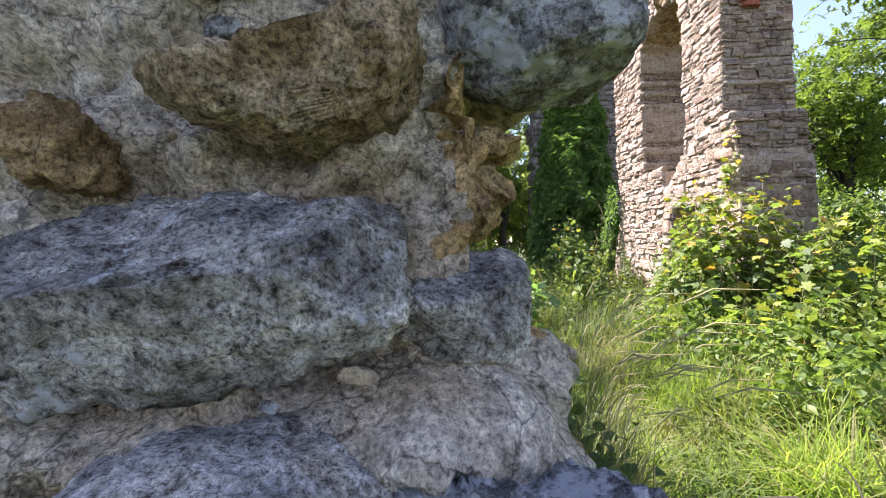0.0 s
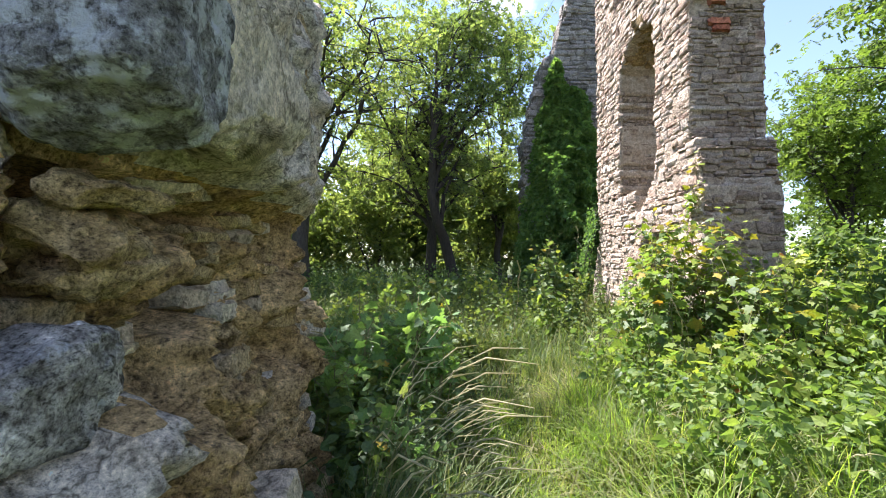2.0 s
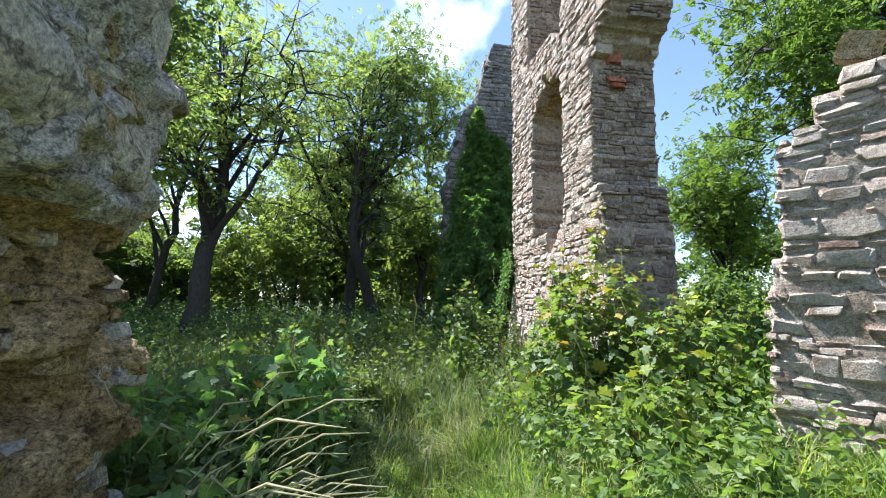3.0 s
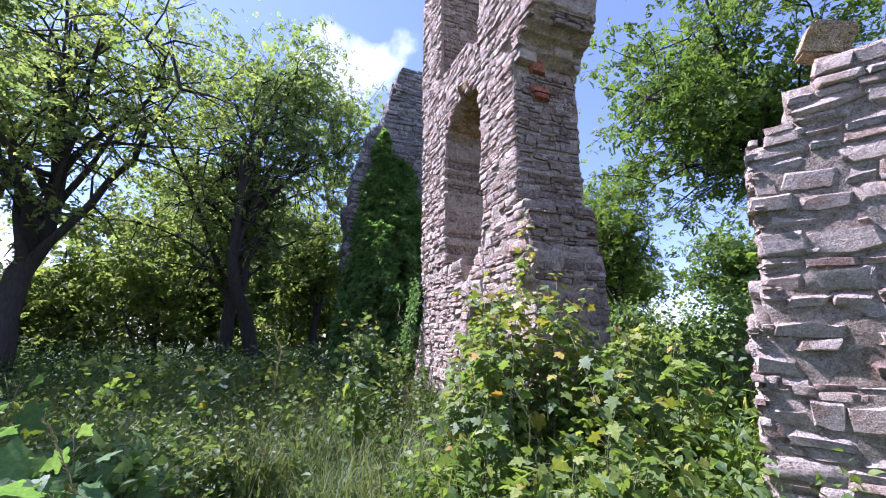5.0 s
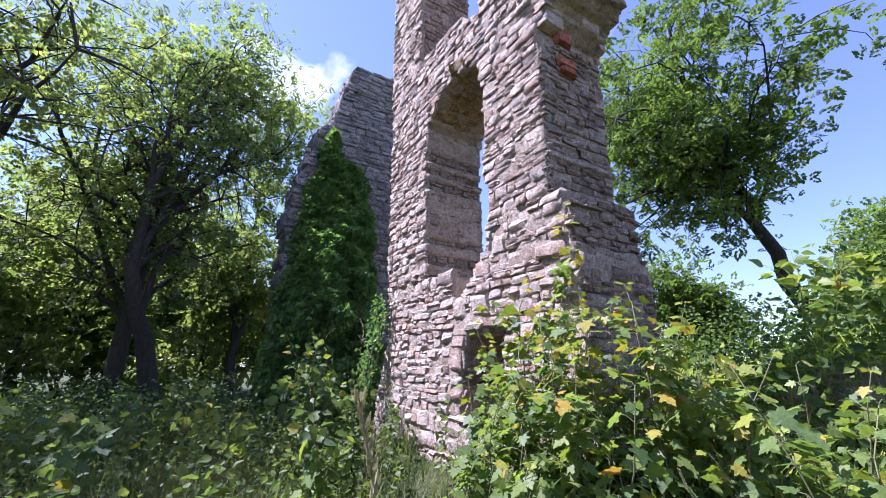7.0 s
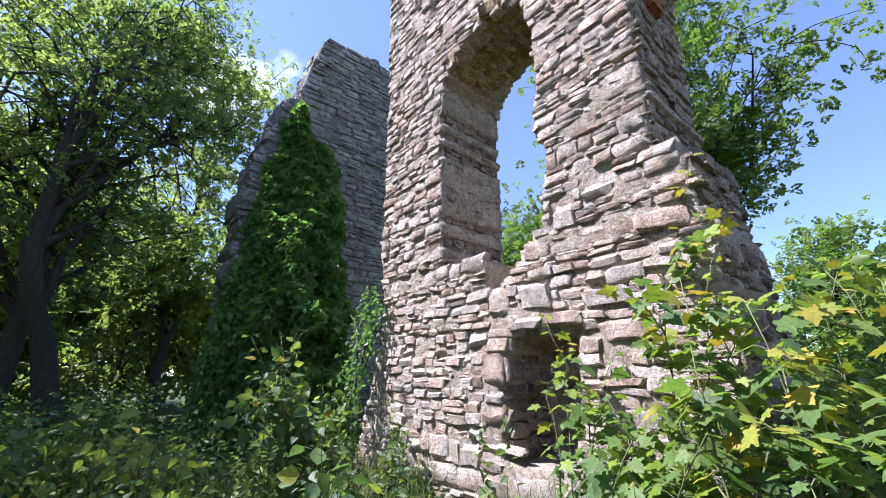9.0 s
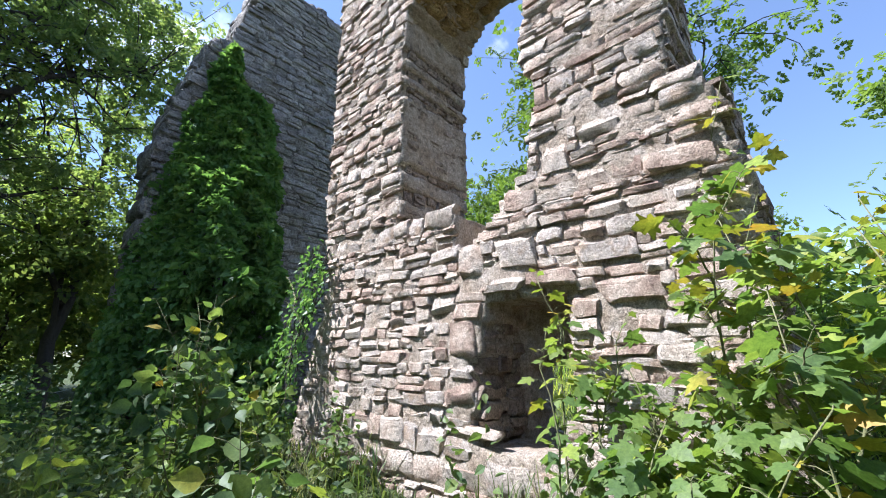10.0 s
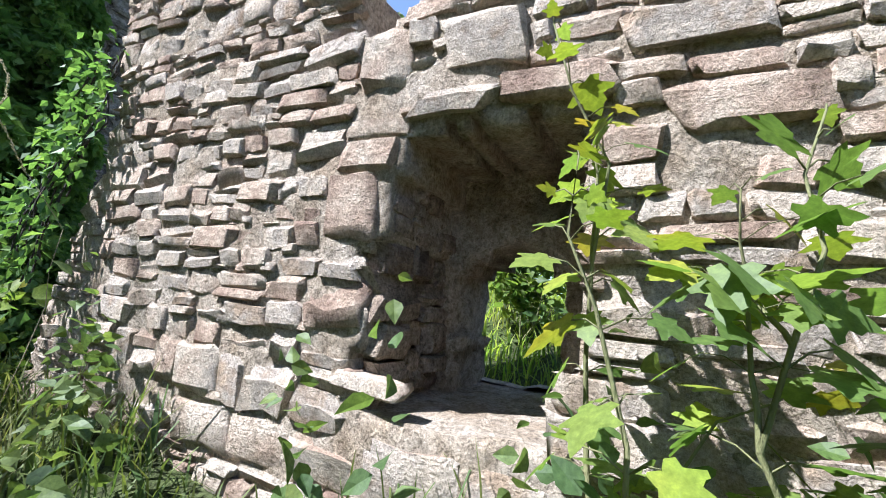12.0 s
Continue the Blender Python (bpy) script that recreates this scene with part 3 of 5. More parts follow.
def build_ruin():
    rng = random.Random(11)
    wall = thing("wall_ruin", "tall ruined rubble wall of pinkish sandstone with a broken window", "ruined wall", (WX, 7.5, 0), kind="structure")
    inv = Matrix.Translation((-WX, -7.5, 0))
    mf = inv @ wall_matrix((WX, 0, 0), (-1, 0, 0))
    body = rough_block("core", mf, 5.2, 10.0, 0.2, 9.7, 0.05, 1.0, ruin_inside, 0.02, 3.0, 12)
    part("core", body, MORTAR, wall)
    near = lambda u, v: 0.9 < v < 2.5 and u < 9.2
    front = lay_rows(rng, 0.55, 2.9, spans_of(free_of_keys, 5.2, 10.0), 0.07, 0.15, 0.1, 0.27)
    front += lay_rows(rng, 2.88, 9.6, spans_of(free_of_keys, 5.2, 10.0), 0.06, 0.13, 0.1, 0.25)
    for a, b2, c, d, out in KEY_STONES:
        LATER_STONES.append(("stone", rng.randrange(40), stone_matrix(mf, rng, (a + b2) / 2, (c + d) / 2, b2 - a - 0.015, d - c - 0.01, out * 0.5), wall))
    # the low opening narrows towards the back
    inner = inv @ wall_matrix((WX + 0.55, 0, 0), (-1, 0, 0))
    part("niche_back", rough_block("niche_back", inner, 6.4, 7.72, 0.7, 2.3, 0.05, 0.4,
                                   lambda u, v: not (6.78 < u < 7.3 + 0.05 * wob(v * 7) and 0.95 < v < 1.52 + 0.14 * math.sin(math.pi * (u - 6.78) / 0.52)), 0.05, 5.0, 5), MORTAR, wall)
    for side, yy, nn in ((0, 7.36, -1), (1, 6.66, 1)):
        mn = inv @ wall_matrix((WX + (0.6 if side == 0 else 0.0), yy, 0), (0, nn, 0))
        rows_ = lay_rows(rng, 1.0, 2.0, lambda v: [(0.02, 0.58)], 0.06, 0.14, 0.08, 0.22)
        masonry(wall, mn, rng, rows_, lambda u, v: False, (-0.01, 0.04), SHADED_REVEAL_STONE)
    masonry(wall, mf, rng, front, near)
    # broken end facing the gap
    def end_in(u, z):
        return 0.02 < u < 0.98 - 0.33 * float(smoothstep(4.9, 5.2, z)) + 0.04 * wob(z * 5)
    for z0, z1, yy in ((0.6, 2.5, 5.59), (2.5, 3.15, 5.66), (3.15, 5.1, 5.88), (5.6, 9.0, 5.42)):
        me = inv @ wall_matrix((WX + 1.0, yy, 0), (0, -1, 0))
        masonry(wall, me, rng, lay_rows(rng, z0, z1, spans_of(end_in, 0, 1.0), 0.06, 0.13, 0.1, 0.26), lambda u, v: False, (-0.015, 0.025), SHADED_REVEAL_STONE)
    # a few bricks and a corbel left in the broken end
    md = inv @ wall_matrix((WX + 1.0, 5.86, 0), (0, -1, 0))
    for u, v, w, h, out in ((0.66, 5.2, 0.2, 0.19, 0.05), (0.62, 4.86, 0.26, 0.09, 0.04), (0.6, 4.77, 0.2, 0.07, 0.04)):
        me = poly_mesh("brick", *STONE_SHAPES[3], True)
        me.materials.append(BRICK)
        o = part("brick", worn(me), None, wall, "red brick")
        o.matrix_basis = md @ Matrix.Translation((u, out, v)) @ Matrix.Diagonal((w, 0.05, h, 1))
    for u, v, w, h, out in ((0.3, 5.45, 0.3, 0.2, 0.16), (0.55, 5.5, 0.3, 0.18, 0.1), (0.85, 5.3, 0.3, 0.2, 0.1)):
        LATER_STONES.append(("stone", rng.randrange(40), stone_matrix(md, rng, u, v, w, h, out), wall))
    # window reveal, rough brown rubble with its shade in the colour
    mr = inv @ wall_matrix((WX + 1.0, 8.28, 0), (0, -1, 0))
    masonry(wall, mr, rng, lay_rows(rng, 2.75, 5.2, lambda v: [(0.03, 0.95)], 0.05, 0.12, 0.07, 0.2), lambda u, v: False, (0.0, 0.04), SHADED_REVEAL_STONE)
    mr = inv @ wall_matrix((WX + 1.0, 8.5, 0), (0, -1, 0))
    masonry(wall, mr, rng, lay_rows(rng, 6.6, 9.0, lambda v: [(0.03, 0.95)], 0.05, 0.12, 0.1, 0.26), lambda u, v: False, (0.0, 0.04), SHADED_REVEAL_STONE)
    # rubble hanging in the window's broken arch
    pv, pf = [], []
    for k in range(110):
        y = rng.uniform(6.95, 8.2)
        z = next((zz for zz in np.arange(4.6, 6.3, 0.04) if ruin_inside(y, zz)), 5.6)
        x = mf @ Matrix.Translation((y, -rng.uniform(0.06, 0.94), z - rng.uniform(-0.02, 0.05))) @ Matrix.Rotation(radians(-90 + rng.uniform(-25, 25)), 4, "X") @ Matrix.Rotation(radians(rng.uniform(-30, 30)), 4, "Y")
        x = x @ Matrix.Diagonal((rng.uniform(0.1, 0.24), 0.06, rng.uniform(0.1, 0.22), 1))
        q = rng.randrange(40)
        n0 = len(pv)
        pv += [x @ Vector(v) for v in STONE_SHAPES[q][0]]
        pf += [tuple(i + n0 for i in f) for f in STONE_SHAPES[q][1]]
    me = worn(poly_mesh("arch_rubble", pv, pf, True))
    tagged(part("arch_rubble", me, TAN_STONE, wall, "brownish rubble of the broken arch"), kind="stuff")
    # back
    mb = inv @ wall_matrix((WX + 1.0, 0, 0), (1, 0, 0))
    masonry(wall, mb, rng, lay_rows(rng, 0.7, 9.4, spans_of(lambda u, v: ruin_inside(-u, v), -10.0, -5.2), 0.1, 0.2, 0.2, 0.45), lambda u, v: False)
    # left flank and the sloping foot beside it
    ml = inv @ wall_matrix((WX, 9.45, 0), (0, 1, 0))
    masonry(wall, ml, rng, lay_rows(rng, 2.4, 9.0, lambda v: [(0.02, 0.98)], 0.08, 0.16, 0.14, 0.34), lambda u, v: False)
    return wall


wall_ruin = build_ruin()


def build_foot():
    """Battered stub that leans against the ruin's far flank."""
    rng = random.Random(4)
    foot = thing("wall_foot", "sloping shaded rubble footing of the ruined wall", "ruined wall", (WX, 9.6, 0), kind="structure")
    ins = lambda u, v: -0.05 + 9.0 < u < 9.35 + 0.75 * max(0.0, (2.5 - v)) / 2.2 + 0.05 * wob(v * 6) and v < 2.55
    m = Matrix.Translation((-WX, -9.6, 0)) @ wall_matrix((WX + 0.03, 0, 0), (-1, 0, 0))
    part("core", rough_block("core", m, 9.0, 10.4, 0.1, 2.7, 0.06, 0.9, ins, 0.05, 9.0, 6), MORTAR, foot)
    masonry(foot, m, rng, lay_rows(rng, 0.4, 2.5, spans_of(lambda u, v: ins(u, v) and u > 9.2, 9.0, 10.4), 0.05, 0.11, 0.09, 0.24), lambda u, v: False, (0.0, 0.03))


build_foot()


# lower wall to the right of the gap, broken off in steps
def build_fragment():
    rng = random.Random(21)
    wall = thing("wall_fragment", "broken end of a pinkish sandstone wall, stepped on top", "ruined wall", (4.28, 3.45, 0), kind="structure")
    org = Matrix.Translation((-4.28, -3.45, 0))
    m = org @ wall_matrix((4.32, 3.38, 0), (-0.866, -0.5, 0))      # u grows towards the gap

    def ins(u, v):
        s = -u
        edge = -0.02 - 0.14 * float(smoothstep(2.2, 1.4, v)) + 0.07 * wob(v * 9)
        top = 2.86 + 0.16 * (s > 0.1) + 0.2 * (s > 0.24) + 0.22 * (s > 0.4) + 0.12 * (s > 0.8) + 0.15 * (s > 1.1) + 0.25 * (s > 1.5)
        return s > edge and v < top
    part("core", rough_block("core", m, -3.4, 0.4, 0.0, 4.2, 0.06, 0.5, ins, 0.018, 14.0, 5), MORTAR, wall)
    masonry(wall, m, rng, lay_rows(rng, 0.35, 4.1, spans_of(ins, -3.4, 0.4), 0.065, 0.135, 0.11, 0.3), lambda u, v: v > 1.1 and u > -1.1, (0.006, 0.028))
    # the broken end, battered towards the foot
    for k in range(10):
        z0 = 0.35 + 0.26 * k
        out = 0.02 + 0.14 * float(smoothstep(2.2, 1.4, z0 + 0.13))
        me = org @ wall_matrix((4.32 - 0.5 * out, 3.38 + 0.866 * out, 0), (-0.5, 0.866, 0))
        masonry(wall, me, rng, lay_rows(rng, z0, z0 + 0.25, lambda v: [(0.0, 0.49)], 0.05, 0.1, 0.1, 0.3), lambda u, v: v > 1.1, (0.0, 0.045))
    return wall


build_fragment()


def build_capstone():
    """Squared block left lying tilted on the broken wall top."""
    bm = bmesh.new()
    bmesh.ops.create_cube(bm, size=1)
    for v in bm.verts:
        v.co = Vector((v.co.x * 0.3, v.co.y * 0.26, v.co.z * 0.22))
    bmesh.ops.bevel(bm, geom=bm.edges[:], offset=0.018, segments=2, affect="EDGES")
    bmesh.ops.subdivide_edges(bm, edges=bm.edges[:], cuts=2, use_grid_fill=True)
    for v in bm.verts:
        v.co += noise.noise_vector(v.co * 9) * 0.012
    o = part("stone_block", bm, TAN_STONE)
    o.matrix_basis = pose(4.72, 3.04, 3.6, 24, -16, 35)
    tagged(o, "squared ochre stone block lying tilted on the wall top", "stone block")


build_capstone()


# grey gable behind
def gable_inside(x, z):
    if x > 8.6 + 0.3 * wob(z * 2):
        return False
    left = 3.35 + 0.12 * wob(z * 1.6) + 0.08 * wob(z * 6, 2) + (0.25 * max(0.0, z - 6.2)) + 0.3 * float(smoothstep(8.3, 8.8, z))
    top = 11.15 + 0.2 * wob(x * 1.5) - 0.15 * max(0.0, x - 7.0)
    return x > left and z < top


def build_gable():
    rng = random.Random(31)
    wall = thing("wall_gable", "tall grey coursed rubble gable with a broken edge", "ruined wall", (4, 14.5, 0), kind="structure")
    m = Matrix.Translation((-4, -14.5, 0)) @ wall_matrix((0, 14.5, 0), (0, -1, 0))      # u is -x
    ins = lambda u, v: gable_inside(-u, v)
    part("core", rough_block("core", m, -9.4, -2.8, 0.2, 11.8, 0.14, 1.1, ins, 0.06, 20.0, 5), GABLE_MORTAR, wall)
    masonry(wall, m, rng, lay_rows(rng, 0.6, 11.6, spans_of(ins, -9.4, -2.8, 0.05), 0.11, 0.2, 0.22, 0.55, 0.02), lambda u, v: False, (0.02, 0.07), GABLE_STONE)
    # broken left edge
    for k in range(14):
        z0 = 0.6 + k * 0.72
        xl = min((x for x in np.arange(2.8, 6.5, 0.05) if gable_inside(x, z0 + 0.36)), default=4.5)
        me = Matrix.Translation((-4, -14.5, 0)) @ wall_matrix((xl, 14.5, 0), (-1, 0, 0))
        masonry(wall, me, rng, lay_rows(rng, z0, z0 + 0.7, lambda v: [(0.02, 1.05)], 0.1, 0.2, 0.2, 0.5, 0.02), lambda u, v: False, (-0.05, 0.06), GABLE_STONE)


build_gable()


# ---- the near wall end, boulders set in crumbling mortar ----
def near_profile(side, along, z):
    """How far the mortar stands out of the plan line: side 0 is the front, 1 the broken end."""
    s = lambda a, b: float(smoothstep(a, b, z))
    if side == 0:
        return -0.07 + 0.25 * s(1.42, 1.15) + 0.1 * s(1.0, 0.5) + 0.03 * s(1.8, 2.0)
    front = 1 - float(smoothstep(0.5, 0.9, along))
    back = float(smoothstep(0.9, 1.6, along))
    return 0.2 * s(1.78, 1.92) * float(smoothstep(0.3, 0.6, along)) * (1 - 0.75 * float(smoothstep(0.8, 1.7, along))) - 0.07 * s(1.95, 1.7) * s(1.15, 1.35) + 0.13 * (s(1.4, 1.2) * front + s(1.7, 1.5) * back * 0.6) + 0.22 * s(1.15, 0.75) * front + 0.1 * s(0.5, 0.3)


HOLLOWS = ((0.6, 1.5, 0.16, 0.1, 0.2), (0.76, 1.74, 0.1, 0.05, 0.14), (0.88, 1.32, 0.13, 0.1, 0.18), (0.45, 1.28, 0.16, 0.1, 0.12), (0.36, 1.72, 0.16, 0.05, 0.12), (1.3, 1.2, 0.18, 0.12, 0.15))     # along the end, height, half width, half height, depth


def build_near_wall():
    rng = random.Random(8)
    wall = thing("wall_near", "thick wall end of lichened boulders in crumbling lime mortar", "ruined wall", (0, 0.8, 0), kind="structure")
    corner, back = (0.1, 0.78), (-0.06, 2.62)
    plan = []
    for x in np.concatenate([np.linspace(-4, -1.3, 14), np.arange(-1.25, 0.06, 0.02)]):
        plan.append((x, corner[1], 0.0, -1.0, 0, 0.1 - x))
    for a in np.linspace(0.12, 0.88, 6):
        c = radians(-90 + 90 * a)
        plan.append((corner[0] - 0.04 + 0.04 * math.cos(c), corner[1] + 0.04 + 0.04 * math.sin(c), math.cos(c), math.sin(c), a, 0.0))
    L = math.dist(corner, back)
    for d in np.arange(0.05, L, 0.022):
        f = d / L
        plan.append((corner[0] + (back[0] - corner[0]) * f, corner[1] + (back[1] - corner[1]) * f, 0.996, 0.08, 1, d))
    for a in np.linspace(0.1, 0.9, 6):
        c = radians(90 * a)
        plan.append((back[0] - 0.05 + 0.05 * math.cos(c), back[1] + 0.05 * math.sin(c), math.cos(c), math.sin(c), 1, L))
    for x in np.linspace(-0.3, -4, 14):
        plan.append((x, back[1] + 0.06, 0.0, 1.0, 1, L))
    zs = np.concatenate([np.arange(-0.1, 0.6, 0.05), np.arange(0.62, 2.4, 0.018), np.arange(2.42, 3.1, 0.04)])
    V = []
    for z in zs:
        for x, y, nx, ny, side, d in plan:
            if side in (0, 1):
                o = near_profile(side, d, z)
            else:
                o = near_profile(0, 0, z) * (1 - side) + near_profile(1, 0, z) * side
            q = Vector((x, y, z))
            r = 0.05 * noise.noise(q * 3.1) + 0.035 * noise.noise(q * 8.3) + 0.02 * noise.noise(q * 19.0) + 0.014 * noise.noise(q * 40.0)
            flake = noise.noise(q * 6.1 + Vector((3, 8, 1))) * 4
            r += 0.03 * (math.floor(flake) + float(smoothstep(0.75, 1.0, np.float64(flake - math.floor(flake)))))
            crack = abs(noise.noise(q * 5.0 + Vector((9, 2, 4))))
            r -= 0.03 * max(0.0, 0.09 - crack) / 0.09
            if z > 1.9:
                r *= 0.55 if d < 0.9 or side == 0 else 1.15
            if side == 1:
                for ha, hz, wa, wz, deep in HOLLOWS:
                    e = math.hypot((d - ha) / wa, (z - hz) / wz) + 0.5 * noise.noise(q * 9.0)
                    r -= deep * float(smoothstep(1.25, 0.55, np.float64(e)))
            if side == 1 and z < 1.8:
                hole = noise.noise(q * 4.3 + Vector((1, 5, 2)))
                r = r * 1.6 - 0.2 * float(smoothstep(0.15, 0.5, np.float64(hole)))
            o += r
            V.append((x + nx * o, y - 0.8 + ny * o, z))
    w = len(plan)
    F = [(j * w + i, j * w + i + 1, (j + 1) * w + i + 1, (j + 1) * w + i) for j in range(len(zs) - 1) for i in range(w - 1)]
    F.append(tuple(range((len(zs) - 1) * w, len(zs) * w)))
    me = poly_mesh("mortar", V, F, True)
    me.materials.append(LIME)
    me.materials.append(OCHRE)
    for f in me.polygons:
        i, z = f.index % (w - 1), f.center.z
        if i < w - 1 and plan[i][4] == 1 and z < 1.84 and (z > 1.35 + 0.15 * noise.noise(f.center * 4) or plan[i][5] > 0.28 + 0.2 * noise.noise(f.center * 5)):
            f.material_index = 1
        if i < w - 1 and 0 < plan[i][4] < 1 and z > 1.4 + 0.1 * noise.noise(f.center * 4):
            f.material_index = 1
        edge = 0.03 + 0.16 * noise.noise(f.center * 7) + 0.09 * noise.noise(f.center * 19)
        if i < w - 1 and plan[i][4] == 0 and 1.58 + edge < z < 1.95 and plan[i][0] > edge:
            f.material_index = 1
    part("mortar", me, None, wall, "crumbling pale lime and ochre mortar")

    def rock_mesh(seed, boxy, detail, lump=0.1, cuts=7, facets=(), size=(0.1, 0.1, 0.1)):
        r = random.Random(seed)
        bm = bmesh.new()
        bmesh.ops.create_icosphere(bm, subdivisions=detail, radius=1)
        planes = [(Vector((r.gauss(0, 1), r.gauss(0, 1), r.gauss(0, 1))).normalized(), r.uniform(0.72, 0.95)) for _ in range(cuts)]
        for v in bm.verts:
            n = v.co.normalized()
            p = Vector([math.copysign(abs(c) ** boxy, c) for c in n])
            for d, k in planes:
                over = p.dot(d) - k
                if over > 0:
                    p -= d * over * 0.85
            for fx, fy, fz, k in facets:
                over = p.x * fx + p.y * fy + p.z * fz - k
                if over > 0:
                    p -= Vector((fx, fy, fz)) * over * 0.94
            p = Vector((p.x * size[0], p.y * size[1], p.z * size[2]))
            q = p + Vector((seed * 1.7, 0, 0))
            a = lump * 10 * min(1.0, max(size) / 0.22)
            out = Vector((n.x / size[0], n.y / size[1], n.z / size[2])).normalized()
            p += out * a * (0.03 * noise.noise(q * 5) + 0.017 * noise.noise(q * 13) + 0.013 * noise.noise(q * 31) + 0.01 * noise.noise(q * 62))
            v.co = p
        me = bpy.data.meshes.new("stone")
        bm.to_mesh(me)
        bm.free()
        me.polygons.foreach_set("use_smooth", [True] * len(me.polygons))
        return me

    def rock(seed, centre, size, turn, mat, boxy=0.62, detail=5, lump=0.1, facets=()):
        o = part("stone", rock_mesh(seed, boxy, detail, lump, 7, facets, size), mat, wall)
        o.matrix_basis = pose(centre[0], centre[1] - 0.8, centre[2], *turn)
        return o

    # the large stones of the front
    rock(1, (-0.43, 0.74, 1.46), (0.37, 0.24, 0.165), (4, -4, 3), GRANITE, 0.6, 6, 0.1, ((0, -0.6, 0.8, 0.56), (0, -0.96, -0.28, 0.72), (0.8, -0.5, 0.33, 0.85)))
    rock(2, (-0.24, 0.8, 1.815), (0.255, 0.2, 0.125), (-4, -15, 6), BROWN_GRANITE, 0.55, 6, 0.1, ((0, -0.94, -0.34, 0.66), (0, -0.5, 0.866, 0.62), (-0.7, 0, -0.71, 0.62)))
    rock(3, (0.205, 0.87, 1.975), (0.185, 0.17, 0.18), (0, 6, 2), DARK_BOULDER, 0.6, 6, 0.07, ((0, -1, 0, 0.8), (0.3, -0.3, -0.9, 0.85)))
    rock(4, (0.045, 0.87, 1.37), (0.115, 0.17, 0.115), (4, 3, -8), GRANITE, 0.4, 6, 0.12, ((0, -0.97, -0.24, 0.75), (0, -0.5, 0.866, 0.75)))
    rock(5, (0.14, 0.62, 1.05), (0.25, 0.19, 0.13), (0, 10, 5), DARK_BOULDER, 0.6, 6, 0.16)
    rock(6, (-0.3, 0.62, 1.12), (0.25, 0.15, 0.1), (10, 4, 0), GRANITE, 0.6, 5, 0.08)
    rock(7, (-0.74, 0.9, 1.74), (0.1, 0.14, 0.08), (0, 20, 0), TAN_STONE, 0.45, 5, 0.25)
    rock(8, (-0.5, 0.9, 2.1), (0.26, 0.2, 0.12), (0, 6, 0), BROWN_GRANITE, 0.6, 4)
    rock(9, (0.0, 0.92, 2.13), (0.12, 0.2, 0.1), (0, 0, 0), DARK_BOULDER, 0.6, 4)
    rock(10, (-0.95, 0.8, 1.25), (0.25, 0.2, 0.14), (0, 0, 0), GRANITE, 0.6, 4)
    # wedge stones in the hollow under the overhanging boulder
    rock(11, (0.1, 1.0, 1.74), (0.09, 0.1, 0.03), (0, 12, 0), TAN_STONE, 0.4, 5, 0.22)
    rock(12, (0.06, 1.02, 1.66), (0.1, 0.12, 0.045), (0, 18, 6), TAN_STONE, 0.4, 5, 0.22)
    rock(13, (0.05, 1.03, 1.57), (0.09, 0.12, 0.04), (0, -4, 0), TAN_STONE, 0.4, 5, 0.22)
    # long dressed stones of the upper end, overhanging
    rock(14, (0.145, 1.42, 2.1), (0.16, 0.54, 0.23), (0, 2, 4), DRESSED, 0.36, 6, 0.07)
    rock(15, (-0.07, 2.2, 2.2), (0.13, 0.4, 0.2), (3, -3, 6), DRESSED, 0.36, 5, 0.09)
    rock(16, (-0.11, 2.25, 2.72), (0.16, 0.5, 0.25), (0, 2, 4), DRESSED, 0.36, 5, 0.08)
    rock(17, (0.09, 1.3, 2.62), (0.16, 0.55, 0.28), (0, 2, 4), DRESSED, 0.36, 5, 0.08)
    rock(18, (-0.16, 2.86, 2.62), (0.16, 0.2, 0.06), (0, 5, 10), DRESSED, 0.36, 5)
    # rubble of the broken end
    shapes = [rock_mesh(40 + k, 0.42, 4, 0.12) for k in range(7)]
    for k, me in enumerate(shapes):
        me.materials.append((TAN_STONE, TAN_STONE, DRESSED, TAN_STONE, DARK_BOULDER, TAN_STONE, DRESSED)[k])
    # small stones and chips bedded in the front mortar
    for k in range(34):
        x, z = rng.uniform(-1.2, 0.06), rng.uniform(0.75, 2.2)
        s = rng.uniform(0.01, 0.034)
        o = part("stone", shapes[rng.choice((2, 4, 6))], None, wall)
        o.matrix_basis = pose(x, corner[1] - 0.8 - near_profile(0, 0, z) - rng.uniform(-0.02, 0.012), z, rng.uniform(-20, 20), rng.uniform(-30, 30), rng.uniform(-15, 15)) @ Matrix.Diagonal((s * 12, s * 5, s * 7, 1))
    # broken rubble of the end, bedded in the ochre mortar
    pieces = []
    for k in range(18):
        me = worn(poly_mesh("stone", *STONE_SHAPES[k], True), 45)
        me.materials.append((TAN_STONE, TAN_STONE, DRESSED)[k % 3])
        pieces.append(me)
    face = Matrix.Translation((0, -0.8, 0)) @ wall_matrix((0, 0, 0), (1, 0, 0))
    z = 0.25
